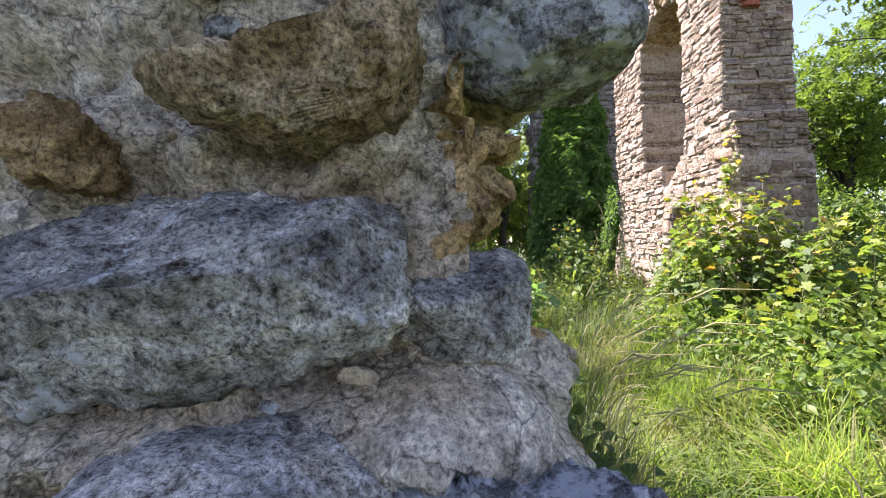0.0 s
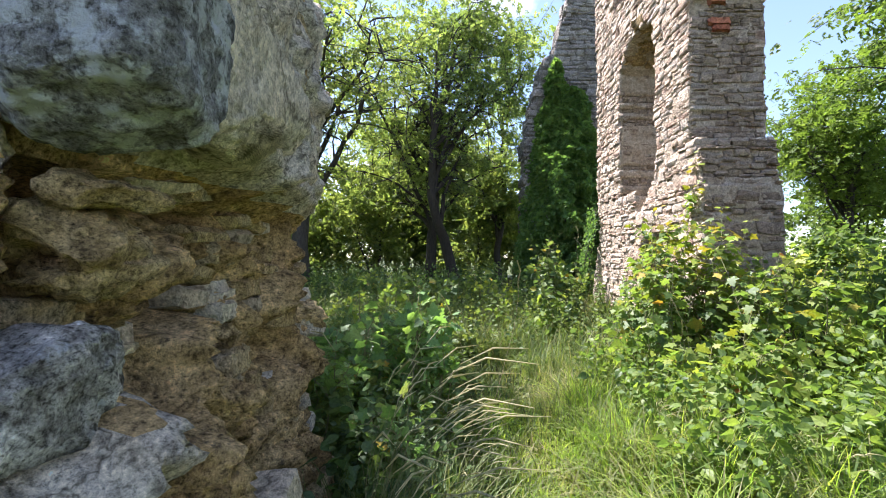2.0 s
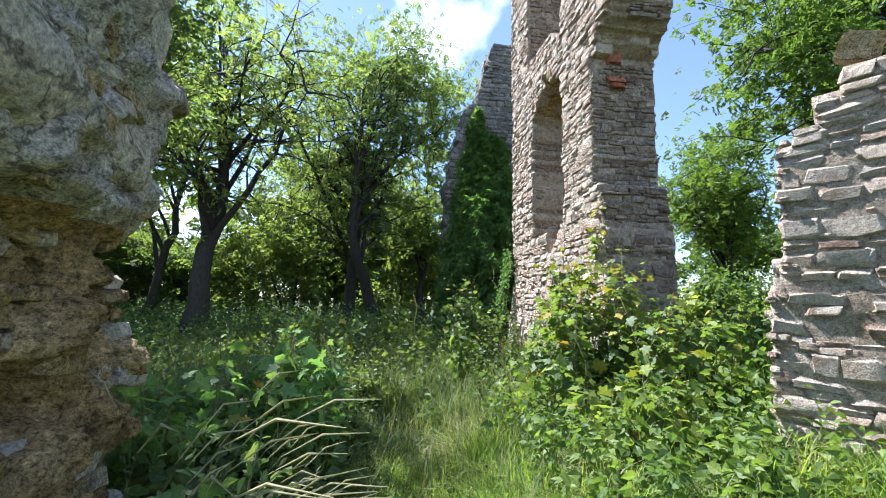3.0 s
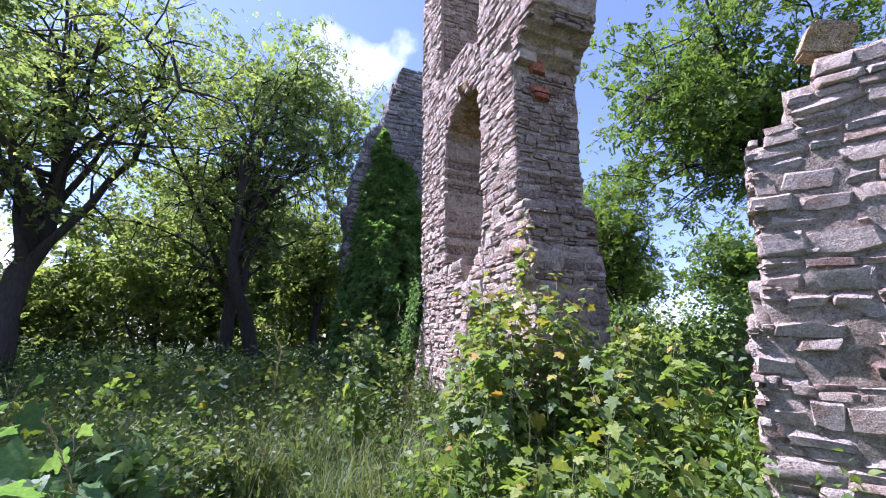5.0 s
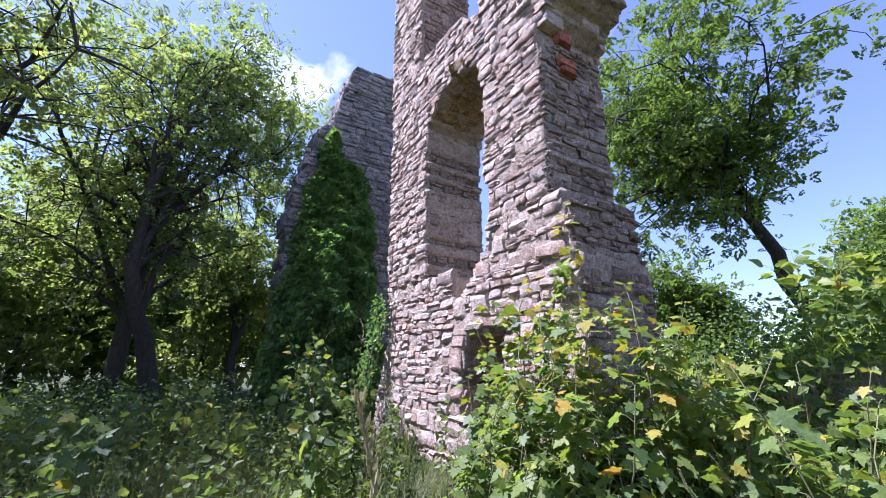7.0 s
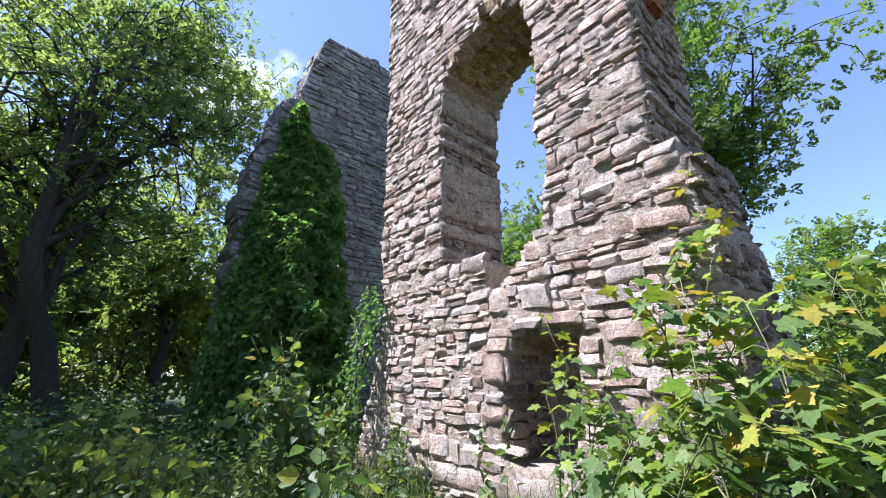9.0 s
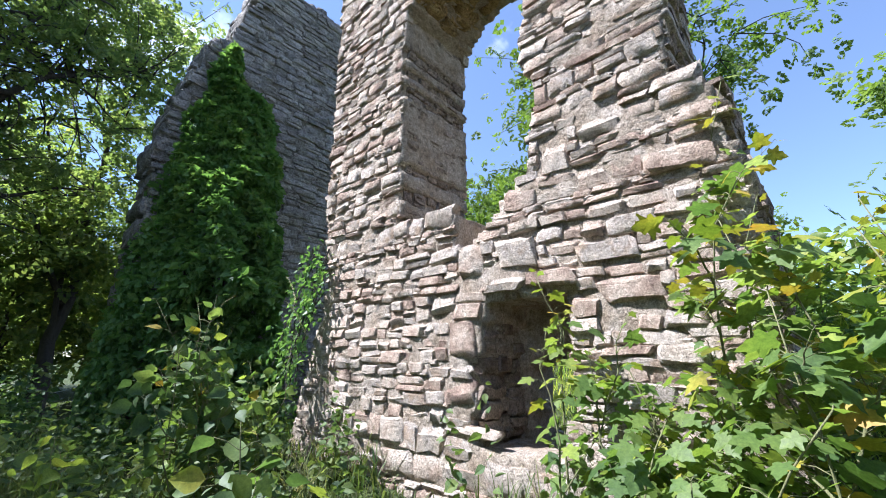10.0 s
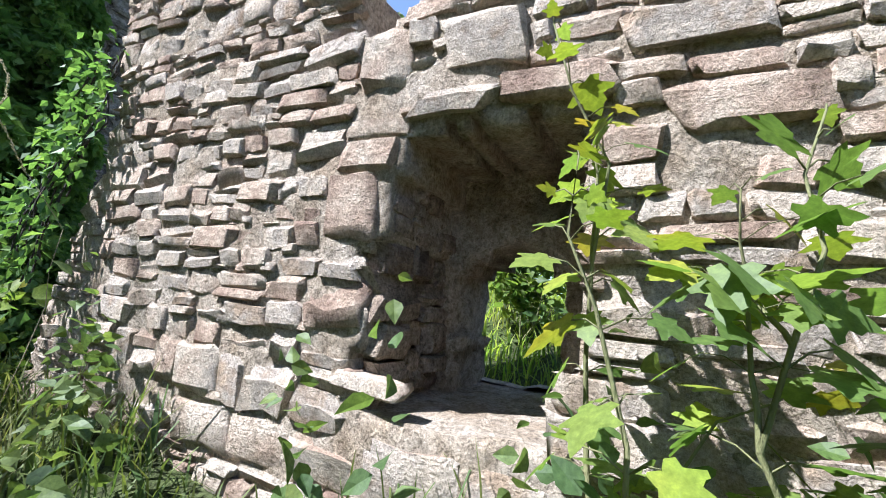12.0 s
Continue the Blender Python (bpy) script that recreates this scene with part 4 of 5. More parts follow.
    while z < 2.7:
        h = rng.uniform(0.04, 0.12)
        d = 0.12 if z < 1.82 else 1.05
        while d < 1.85:
            wd = rng.uniform(0.07, 0.26)
            f = (d + wd / 2) / L
            free = all(math.hypot((d + wd / 2 - ha) / wa, (z + h / 2 - hz) / wz) > 1.2 for ha, hz, wa, wz, _ in HOLLOWS)
            if free and rng.random() < 0.5:
                x = corner[0] + (back[0] - corner[0]) * f + near_profile(1, d, z) + rng.uniform(-0.03, 0.02)
                o = part("stone", rng.choice(pieces), None, wall)
                o.matrix_basis = face @ Matrix.Translation((-(corner[1] + d + wd / 2), x, z + h / 2)) @ pose(0, 0, 0, rng.uniform(-8, 8), rng.uniform(-12, 12), rng.uniform(-9, 9)) @ Matrix.Diagonal((wd * 0.95, 0.05, h * 0.95, 1))
            d += wd
        z += h * 1.02


build_near_wall()


# ---- trees ----
def limb_points(a, b, rng, bow, steps=7):
    a, b = Vector(a), Vector(b)
    d = b - a
    side = Vector((rng.gauss(0, 1), rng.gauss(0, 1), rng.gauss(0, 0.4))) * d.length * 0.08
    pts = []
    for i in range(steps):
        f = i / (steps - 1)
        p = a + d * f + side * math.sin(math.pi * f) + Vector((0, 0, bow * d.length)) * math.sin(math.pi * f)
        pts.append(p + Vector((rng.gauss(0, 1), rng.gauss(0, 1), rng.gauss(0, 1))) * 0.012 * d.length * (0 < i < steps - 1))
    return pts


def tree(label, base, top, girth, centre, radii, limbs, twigs, leaves, leaf_size, seed, leaf_mat, bark=BARK, clump=0.42, name="tree", outline=PLAIN_LEAF, kind_label="tree", fork=0.32, group="", droop=False):
    """A tree: tapered trunk, limbs reaching into the crown, leaves in loose clumps round the twigs' ends."""
    rng, nrg = random.Random(seed), np.random.default_rng(seed)
    b = Vector((base[0], base[1], ground_far(base[0], base[1]) - 0.15))
    t = thing(name, label, kind_label, b, group)
    C, top = Vector(centre) - b, Vector(top) - b
    tp = limb_points((0, 0, 0), top, rng, 0.0, 12)
    tr = [girth * (1 - 0.88 * i / 11) * (1.35 if i == 0 else 1) for i in range(12)]
    V, T = tube(tp, tr, 10)
    part("trunk", tri_mesh("trunk", [tuple(v) for v in V], T, True), bark, t)
    ends = []
    for k in range(limbs):
        f = fork + (0.97 - fork) * k / max(1, limbs - 1)
        i = min(10, int(f * 11))
        root = tp[i].lerp(tp[i + 1], f * 11 - i)
        while True:
            q = Vector((rng.uniform(-1, 1), rng.uniform(-1, 1), rng.uniform(-0.85, 1)))
            if 0.45 < q.length < 1:
                break
        end = C + Vector((q.x * radii[0], q.y * radii[1], q.z * radii[2]))
        if not droop and end.z < root.z - 0.3 * radii[2]:
            end.z = root.z + rng.uniform(-0.2, 0.6) * radii[2]
        lp = limb_points(root, end, rng, 0.08, 8)
        r0 = tr[i] * rng.uniform(0.4, 0.6)
        P = Pile()
        P.add(*tube(lp, [max(0.008, r0 * (1 - 0.9 * j / 7)) for j in range(8)], 6))
        ends += [(lp[-1], 1.0)]
        for s in range(twigs):
            j = rng.randrange(2, 8)
            w = Vector((rng.gauss(0, 1), rng.gauss(0, 1), rng.gauss(0.15, 0.7))).normalized()
            e = lp[j] + w * rng.uniform(0.2, 0.62) * min(radii)
            P.add(*tube(limb_points(lp[j], e, rng, 0.05, 4), [max(0.006, r0 * 0.3 * (1 - 0.25 * q2)) for q2 in range(4)], 4))
            ends += [(e, 1.0), (lp[j].lerp(e, 0.55), 0.6)]
        part("limb", P.mesh("limb", True), bark, t)
    pts = np.array([tuple(e) for e, _ in ends])
    wts = np.array([w for _, w in ends]) * nrg.uniform(0.3, 1.6, len(ends))
    pick = nrg.choice(len(pts), leaves, p=wts / wts.sum())
    spread = clump * nrg.uniform(0.35, 1.5, len(pts))[pick]
    P3 = pts[pick] + nrg.normal(size=(leaves, 3)) * spread[:, None] * np.array([1, 1, 0.55])
    V, T = leaf_cloud(P3, leaf_size, outline, nrg, 0.45)
    me = tri_mesh("crown", V, T)
    part("crown", me, leaf_mat, t)
    return t


tree("large forked tree with grey bark at the wood's edge", (-4.8, 15), (-4.6, 15.2, 10.5), 0.36, (-4.4, 15.2, 8.4), (4.4, 4.0, 4.4), 28, 11, 3700, 0.27, 51, LEAF_WOOD, BARK_GREY, 0.42, outline=LEAF_SPRAY, fork=0.28)
tree("spreading tree overhanging the clearing from one side", (-4.4, 7.9), (-4.1, 7.6, 7.6), 0.2, (-4.1, 7.5, 6.9), (2.3, 2.3, 2.2), 20, 10, 5200, 0.25, 60, LEAF_WOOD, outline=LEAF_SPRAY, clump=0.34, fork=0.4)
tree("slender dark-trunked woodland tree in full leaf", (-0.3, 18.5), (-0.1, 18.8, 12.6), 0.26, (-0.4, 18.5, 8.4), (3.5, 3.2, 6.2), 32, 11, 4500, 0.26, 52, LEAF_WOOD, outline=LEAF_SPRAY, clump=0.42, fork=0.2)
tree("dark-trunked woodland tree with sparse lower limbs", (1.25, 17.5), (1.9, 18, 12.5), 0.25, (1.9, 18.2, 8.6), (2.6, 2.6, 5.4), 28, 11, 3800, 0.26, 53, LEAF_WOOD, outline=LEAF_SPRAY, clump=0.4, fork=0.25)
tree("round-crowned broadleaf tree behind the ruin", (14.2, 15), (14.2, 15, 7.6), 0.2, (14.2, 15, 5.9), (2.3, 2.3, 2.6), 24, 9, 5200, 0.24, 54, LEAF_MAPLE_TREE, outline=LEAF_SPRAY, clump=0.32, fork=0.25)
tree("large maple with a leaning trunk and bright leaves", (17.2, 7.2), (11.6, 8.0, 10.8), 0.3, (12.5, 9.1, 8.6), (3.4, 3.8, 4.4), 36, 11, 7600, 0.29, 55, LEAF_MAPLE_TREE, outline=LEAF_SPRAY, clump=0.3, fork=0.42, droop=True)
tree("thin young tree among the woodland edge", (-8.5, 19), (-8.3, 19.2, 11), 0.2, (-8.3, 19, 7.6), (2.8, 2.8, 4.6), 14, 8, 2500, 0.34, 57, LEAF_WOOD, outline=LEAF_SPRAY, clump=0.5, fork=0.2)
tree("ivy-dark woodland tree behind the clearing", (-11.5, 14), (-11.2, 14, 12), 0.3, (-11.2, 14, 8), (3.6, 3.4, 5), 14, 8, 3200, 0.34, 58, LEAF_WOOD, outline=LEAF_SPRAY, clump=0.55, fork=0.2)
tree("slender tree close to the gable", (3.0, 20.5), (3.3, 20.6, 12), 0.2, (3.2, 20.5, 8), (2.2, 2.4, 5), 14, 8, 2300, 0.34, 59, LEAF_WOOD, outline=LEAF_SPRAY, clump=0.5, fork=0.2)
wr = random.Random(77)
for k in range(16):
    a = radians(wr.uniform(84, 178))
    d = wr.uniform(23, 34)
    x, y, h = 1 + d * math.cos(a), 4 + d * math.sin(a), wr.uniform(9, 14)
    tree("tall tree in the wood behind", (x, y), (x + wr.uniform(-1, 1), y, h), 0.22, (x, y, h * 0.58), (3.0, 3.0, h * 0.42), 10, 6, 950, 0.58, 100 + k, LEAF_WOOD_SHADED, outline=LEAF_SPRAY, clump=0.75, fork=0.15, group="wood behind the ruin")
for k in range(19):
    a = radians(75 + 107 * k / 18 + wr.uniform(-2, 2))
    d = wr.uniform(19, 25)
    x, y, h = 1 + d * math.cos(a), 3 + d * math.sin(a), wr.uniform(3.5, 6)
    tree("bushy young tree of the wood's understorey", (x, y), (x + wr.uniform(-0.5, 0.5), y, h), 0.08, (x, y, h * 0.5), (2.0, 2.0, h * 0.5), 9, 5, 1400, 0.46, 180 + k, LEAF_WOOD_SHADED, outline=LEAF_SPRAY, clump=0.6, fork=0.05, name="understorey_tree", group="understorey")
for k in range(16):
    a = radians(78 + 104 * k / 15 + wr.uniform(-2, 2))
    x, y, h = 1 + 29 * math.cos(a), 3 + 29 * math.sin(a), wr.uniform(5.5, 8)
    tree("bushy young tree of the wood's understorey", (x, y), (x + wr.uniform(-0.5, 0.5), y, h), 0.09, (x, y, h * 0.48), (2.6, 2.6, h * 0.5), 9, 5, 700, 0.75, 220 + k, LEAF_WOOD_SHADED, outline=LEAF_SPRAY, clump=0.8, fork=0.03, name="understorey_tree", group="understorey")
for k, (x, y, h) in enumerate(((22, 14, 6), (24, 7, 6), (20, 20, 7), (17, 1, 8), (12, 22, 8), (9.5, 26, 9))):
    tree("bushy tree beyond the ruin", (x, y), (x, y, h), 0.18, (x, y, h * 0.6), (2.6, 2.6, h * 0.38), 9, 5, 2600, 0.45, 140 + k, LEAF_MAPLE_TREE, outline=LEAF_SPRAY, clump=0.6, fork=0.15, group="trees beyond the ruin")


# ---- ivy on the gable ----
def build_ivy():
    rng, nrg = random.Random(61), np.random.default_rng(61)
    t = thing("ivy", "dense dark ivy climbing the broken edge of the gable", "ivy", (4.0, 14.2, ground_z(4, 14.2)))
    base = np.array(t.location)
    pts = []
    while len(pts) < 36000:
        z = rng.uniform(0.2, 8.7)
        lo = 2.75 + 0.15 * z + 0.15 * wob(z * 1.3, 3) + (0.12 * max(0.0, z - 6.4))
        hi = 6.3 - 0.13 * z - 0.75 * float(smoothstep(7.2, 7.6, z)) + 0.2 * wob(z * 2.1, 8)
        if 4.25 < rng.uniform(lo, max(lo, hi)) < 4.55 and z > 7.0:
            continue
        if z > 8.0:
            hi -= (z - 8.0) * 0.6
        if hi <= lo:
            continue
        x = rng.uniform(lo, hi)
        f = (x - lo) / (hi - lo)
        bulge = (1.6 * float(smoothstep(8.5, 2.0, z)) + 0.25) * math.sin(math.pi * min(1, max(0.02, f))) ** 0.7
        bulge *= 0.85 + 0.5 * noise.noise(Vector((x * 1.6, z * 1.2, 1.0))) + 0.4 * noise.noise(Vector((x * 3.6, z * 3.2, 4.0)))
        bulge += 0.16 * noise.noise(Vector((x * 5.0, z * 5.0, 9.0)))
        y = 14.4 - bulge - abs(rng.gauss(0, 0.05))
        if x < 3.5:
            y += rng.uniform(0, 0.7) * (f < 0.3)
        pts.append((x, y, z))
    pts = np.array(pts) - base
    along = np.tile(np.array([-0.2, -0.5, -0.8]), (len(pts), 1))
    V, T = leaf_cloud(pts, 0.145, PLAIN_LEAF, nrg, 0.42, along)
    part("crown", tri_mesh("crown", V, T), LEAF_IVY, t)
    # dark woody mass behind the leaves
    for k in range(26):
        x0 = rng.uniform(3.9, 5.2)
        p = [Vector((x0 + 0.06 * rng.gauss(0, 1), 14.36 - 0.35 * (1 - j / 8), 0.2 + j * rng.uniform(0.6, 0.95))) - Vector(base) for j in range(9)]
        V, T = tube(p, [0.03 * (1 - 0.1 * j) for j in range(9)], 5)
        part("vine_stem", tri_mesh("vine_stem", [tuple(v) for v in V], T, True), BARK, t)


build_ivy()


def small_ivy():
    rng, nrg = random.Random(66), np.random.default_rng(66)
    t = thing("ivy", "small ivy trailing over the ruin's shaded flank", "ivy", (4.0, 9.5, 1.0))
    pts, P = [], Pile()
    for k in range(9):
        p = Vector((-0.03, rng.uniform(-0.2, 0.15), 1.75))
        run = [p.copy()]
        for s in range(9):
            p = p + Vector((rng.gauss(-0.01, 0.015), rng.gauss(0.03, 0.05), -rng.uniform(0.08, 0.2)))
            run.append(p.copy())
            for q in range(rng.randrange(2, 11)):
                pts.append((p.x - abs(rng.gauss(0.02, 0.04)), p.y + rng.gauss(0, 0.11), p.z + rng.gauss(0, 0.1)))
        P.add(*tube(run, [0.006] * 10, 4))
    V, T = leaf_cloud(np.array(pts), 0.065, PLAIN_LEAF, nrg, 0.3, np.tile(np.array([-0.4, 0, -0.9]), (len(pts), 1)))
    tagged(part("foliage", tri_mesh("foliage", V, T), LEAF_IVY, t), kind="stuff")
    part("vine_stem", P.mesh("vine_stem"), BARK, t)


small_ivy()


# ---- saplings and shrubs ----
MAPLE_LEAF_DATA = []
for lm_ in (LEAF_MAPLE, LEAF_YOUNG):
    me_ = tri_mesh("leaf", *MAPLE_LEAF, True)
    me_.materials.append(lm_)
    MAPLE_LEAF_DATA.append(me_)


def sapling(label, base, tip, pairs, leaf, seed, yellow=0.0, name="maple_sapling", category="sapling", outline=MAPLE_LEAF, mat=None, stem=0.009, side_shoots=0, group="", start=0.25, single=False):
    """An upright shoot with pairs of stalked leaves; the top ones young and coloured where yellow is set."""
    rng, nrg = random.Random(seed), np.random.default_rng(seed)
    b = Vector((base[0], base[1], ground_z(base[0], base[1]) - 0.02))
    t = thing(name, label, category, b, group)
    axes = [(limb_points((0, 0, 0), Vector(tip) - b, rng, 0.02, 9), stem, pairs)]
    for s in range(side_shoots):
        main = axes[0][0]
        i = rng.randrange(2, 7)
        w = Vector((rng.gauss(0, 1), rng.gauss(0, 1), rng.uniform(0.7, 1.8))).normalized()
        axes.append((limb_points(main[i], main[i] + w * rng.uniform(0.35, 0.75) * (main[-1] - main[i]).length, rng, 0.05, 9), stem * 0.6, max(3, pairs // 2)))
    P, sets = Pile(), {0: ([], [], []), 1: ([], [], [])}
    for pts, rad, n in axes:
        P.add(*tube(pts, [rad * (1 - 0.75 * j / 8) for j in range(9)], 5))
        turn = rng.uniform(0, 3)
        for k in range(n + 1):
            f = start + (1 - start) * k / n
            x = min(f * 8, 7.999)
            at = pts[int(x)].lerp(pts[int(x) + 1], x - int(x))
            turn += math.pi / 2 + rng.gauss(0, 0.3)
            for side in (0, math.pi):
                if rng.random() < 0.1:
                    continue
                a = turn + side + rng.gauss(0, 0.25)
                out = Vector((math.cos(a), math.sin(a), rng.uniform(0.1, 0.6))).normalized()
                reach = leaf * rng.uniform(0.5, 1.0) * (1 - 0.55 * (f > 0.93))
                foot = at + out * reach
                P.add(*tube([at, at + out * reach * 0.5 + Vector((0, 0, 0.01)), foot], [rad * 0.25, rad * 0.2, rad * 0.18], 3))
                young = rng.random() < yellow * float(smoothstep(0.42, 0.85, f))
                S = sets[1 if young else 0]
                S[0].append(tuple(foot))
                S[1].append((out.x, out.y, -0.35))
                S[2].append(leaf * rng.uniform(0.7, 1.25) * (0.6 if f > 0.93 else 1.0))
    part("stem", P.mesh("stem", True), STEM, t)
    for k, (m, nm) in enumerate(((mat or LEAF_MAPLE, ""), (LEAF_YOUNG, "yellow and orange young leaves"))):
        if single:
            for p_, w_, s_ in zip(*sets[k]):
                nz = Vector((rng.gauss(0, 0.6) + 0.45 * w_[0], rng.gauss(0, 0.6) + 0.45 * w_[1], 1)).normalized()
                d_ = (Vector(w_) - nz * nz.dot(Vector(w_))).normalized()
                o = part("leaf", MAPLE_LEAF_DATA[k], None, t)
                x_ = d_.cross(nz)
                o.matrix_basis = Matrix(((x_.x, d_.x, nz.x, p_[0]), (x_.y, d_.y, nz.y, p_[1]), (x_.z, d_.z, nz.z, p_[2]), (0, 0, 0, 1))) @ Matrix.Diagonal((s_, s_, s_, 1))
        elif sets[k][0]:
            V, T = leaf_cloud(np.array(sets[k][0]), np.array(sets[k][2]), outline, nrg, 0.46, np.array(sets[k][1]), 0.2)
            tagged(part("foliage", tri_mesh("foliage", V, T, True), m, t, nm), kind="stuff")
    return t


sr = random.Random(91)
MAPLE = "green maple sapling with broad lobed leaves before the ruin"
YELLOW = "maple sapling with yellow and orange top leaves before the ruin"
G = "maple saplings before the ruin"
for bx, by, tx, ty, tz, yl, n in (
        (3.45, 5.55, 3.46, 5.62, 2.3, 0.9, 12), (3.8, 5.5, 3.95, 5.66, 3.02, 0.9, 16), (3.62, 5.45, 3.8, 5.6, 2.3, 0.8, 12), (3.5, 4.9, 3.72, 4.97, 2.05, 0.8, 11),
        (3.85, 4.75, 4.05, 4.8, 2.05, 0.8, 10), (3.55, 6.6, 3.7, 6.7, 2.08, 0.9, 10), (3.5, 6.5, 3.64, 6.62, 1.72, 0.8, 8), (3.3, 5.2, 3.2, 5.25, 1.75, 0.2, 11),
        (3.6, 5.85, 3.6, 5.85, 1.65, 0.2, 11), (3.35, 5.75, 3.35, 5.75, 1.35, 0.0, 9), (3.15, 4.7, 3.1, 4.6, 1.55, 0.2, 9), (3.7, 5.2, 3.7, 5.1, 2.1, 0.5, 12),
        (3.3, 5.4, 3.25, 5.35, 1.95, 0.7, 13), (3.55, 5.25, 3.6, 5.3, 2.15, 0.7, 13), (3.2, 5.0, 3.1, 4.95, 1.75, 0.4, 12), (3.65, 5.7, 3.7, 5.75, 2.2, 0.7, 13),
        (3.9, 5.1, 4.0, 5.2, 2.25, 0.8, 13), (3.1, 5.5, 3.0, 5.5, 1.45, 0.0, 9), (3.4, 4.4, 3.4, 4.3, 1.65, 0.3, 9),
        (4.25, 4.5, 4.3, 4.45, 1.72, 0.6, 10), (4.45, 4.95, 4.5, 5.0, 1.7, 0.4, 10), (3.8, 4.3, 3.85, 4.2, 1.65, 0.7, 9), (4.1, 4.05, 4.15, 4.0, 1.62, 0.6, 9), (3.55, 3.95, 3.5, 3.85, 1.5, 0.4, 9), (3.0, 5.15, 2.9, 5.2, 1.35, 0.0, 9),
        (3.5, 6.15, 3.48, 6.15, 1.55, 0.1, 9), (3.75, 6.2, 3.72, 6.2, 1.8, 0.4, 10), (3.45, 6.0, 3.42, 6.0, 1.35, 0.0, 9), (3.2, 5.9, 3.15, 5.88, 1.2, 0.0, 8), (3.6, 6.08, 3.58, 6.05, 1.4, 0.1, 9), (3.5, 5.75, 3.5, 5.7, 1.75, 0.2, 11), (3.3, 5.6, 3.28, 5.6, 1.8, 0.3, 11)):
    sapling(YELLOW if yl > 0.4 else MAPLE, (bx, by), (tx, ty, tz), n + 3, 0.095 if by < 6.4 else 0.085, sr.randrange(9999), yl, side_shoots=3 if by < 6.4 else 1, group=G, single=True)
for k in range(46):
    x, y = sr.uniform(2.7, 4.7), sr.uniform(3.5, 6.3)
    if math.hypot(x - 2.4, y - 6.2) < 0.75 or y > 5.75 or (x > 3.9 and y > 5.3) or (x > 4.0 and y < 3.8):
        continue
    h = sr.uniform(0.7, 1.2) if y > 4.7 else sr.uniform(0.4, 0.9)
    sapling("low leafy maple seedling among the weeds", (x, y), (x + sr.gauss(0, 0.1), y + sr.gauss(0, 0.1), ground_z(x, y) + h), 8, 0.11, 3000 + k, 0.12, side_shoots=3, group="maple seedlings")
# big-leaved shrub at the ruin's far corner and others along the shady side
for k in range(12):
    x, y = sr.gauss(3.35, 0.25), sr.gauss(9.9, 0.35)
    sapling("broad-leaved green shrub beside the ruin's foot", (x, y), (x + sr.gauss(0, 0.22), y + sr.gauss(0, 0.22), sr.uniform(1.4, 2.2)), 11, 0.14, 4000 + k, 0.05, "shrub", "shrub", TOOTHED_LEAF, LEAF_WEED if k % 3 else LEAF_MAPLE, side_shoots=3, group="shrub by the ruin")
for k in range(62):
    x, y = sr.uniform(-0.4, 0.72), sr.uniform(2.6, 5.4)
    if x < 0.3 and y < 2.9:
        continue
    h = sr.uniform(0.85, 1.4) if y < 4.0 else sr.uniform(0.7, 1.0)
    sapling("dark green leafy sapling in the shade of the wall", (x, y), (x + sr.gauss(0, 0.1), y + sr.gauss(0, 0.12), ground_z(x, y) + h), 10, 0.1, 5000 + k, 0.04, "shade_sapling", "sapling", MAPLE_LEAF, LEAF_IVY, side_shoots=2, group="saplings by the near wall")
for k in range(34):
    x, y = sr.uniform(-1.5, 3.0), sr.uniform(7.2, 11.5)
    if abs(x - 1.5) < 0.6 and y < 7.8:
        continue
    h = sr.uniform(0.7, 1.4)
    sapling("leafy green undergrowth shrub in the clearing", (x, y), (x + sr.gauss(0, 0.15), y + sr.gauss(0, 0.15), ground_z(x, y) + h), 8, 0.125, 6000 + k, 0.03, "undergrowth_shrub", "shrub", MAPLE_LEAF if k % 3 == 0 else TOOTHED_LEAF, LEAF_MAPLE if k % 2 else LEAF_WEED, side_shoots=3, group="undergrowth")
# greenery on the bank beyond the gap and behind the low opening
for k in range(26):
    x, y = sr.uniform(5.4, 9.5), sr.uniform(2.6, 8.2)
    if y > 5.8:
        y -= 3.0
    if x < 7.8 and 3.3 < y < 5.8:
        x += 2.6
    h = sr.uniform(0.8, 1.7)
    sapling("bright green bush on the bank behind the ruin", (x, y), (x + sr.gauss(0, 0.2), y + sr.gauss(0, 0.2), ground_z(x, y) + h), 8, 0.17, 7000 + k, 0.1, "bank_shrub", "shrub", TOOTHED_LEAF, LEAF_MAPLE, side_shoots=4, group="bushes on the bank")


for k in range(9):
    x, y = sr.gauss(7.5, 0.3), sr.gauss(7.85, 0.25)
    sapling("bright sunlit bush behind the low opening", (x, y), (x + sr.gauss(0, 0.2), y + sr.gauss(0, 0.2), ground_z(x, y) + sr.uniform(0.8, 1.3)), 10, 0.12, 7100 + k, 0.0, "sunlit_bush", "shrub", TOOTHED_LEAF, LEAF_MAPLE, side_shoots=5, group="bushes on the bank")


# ---- grass and weeds ----
def scatter(n, x0, x1, y0, y1, rng, ok):
    out = []
    while len(out) < n:
        x, y = rng.uniform(x0, x1), rng.uniform(y0, y1)
        if ok(x, y):
            out.append((x, y))
    return np.array(out)


def off_walls(x, y):
    if x < 0.34 and 0.3 < y < 2.75:
        return False
    if 3.98 < x < 5.1 and 5.4 < y < 10.0:
        return False
    if x > 3.0 and y > 14.2:
        return False
    return not (4.2 < x < 6.5 and y < 3.5 and (x - 4.28) * 0.866 + (y - 3.45) * 0.5 > -0.05)


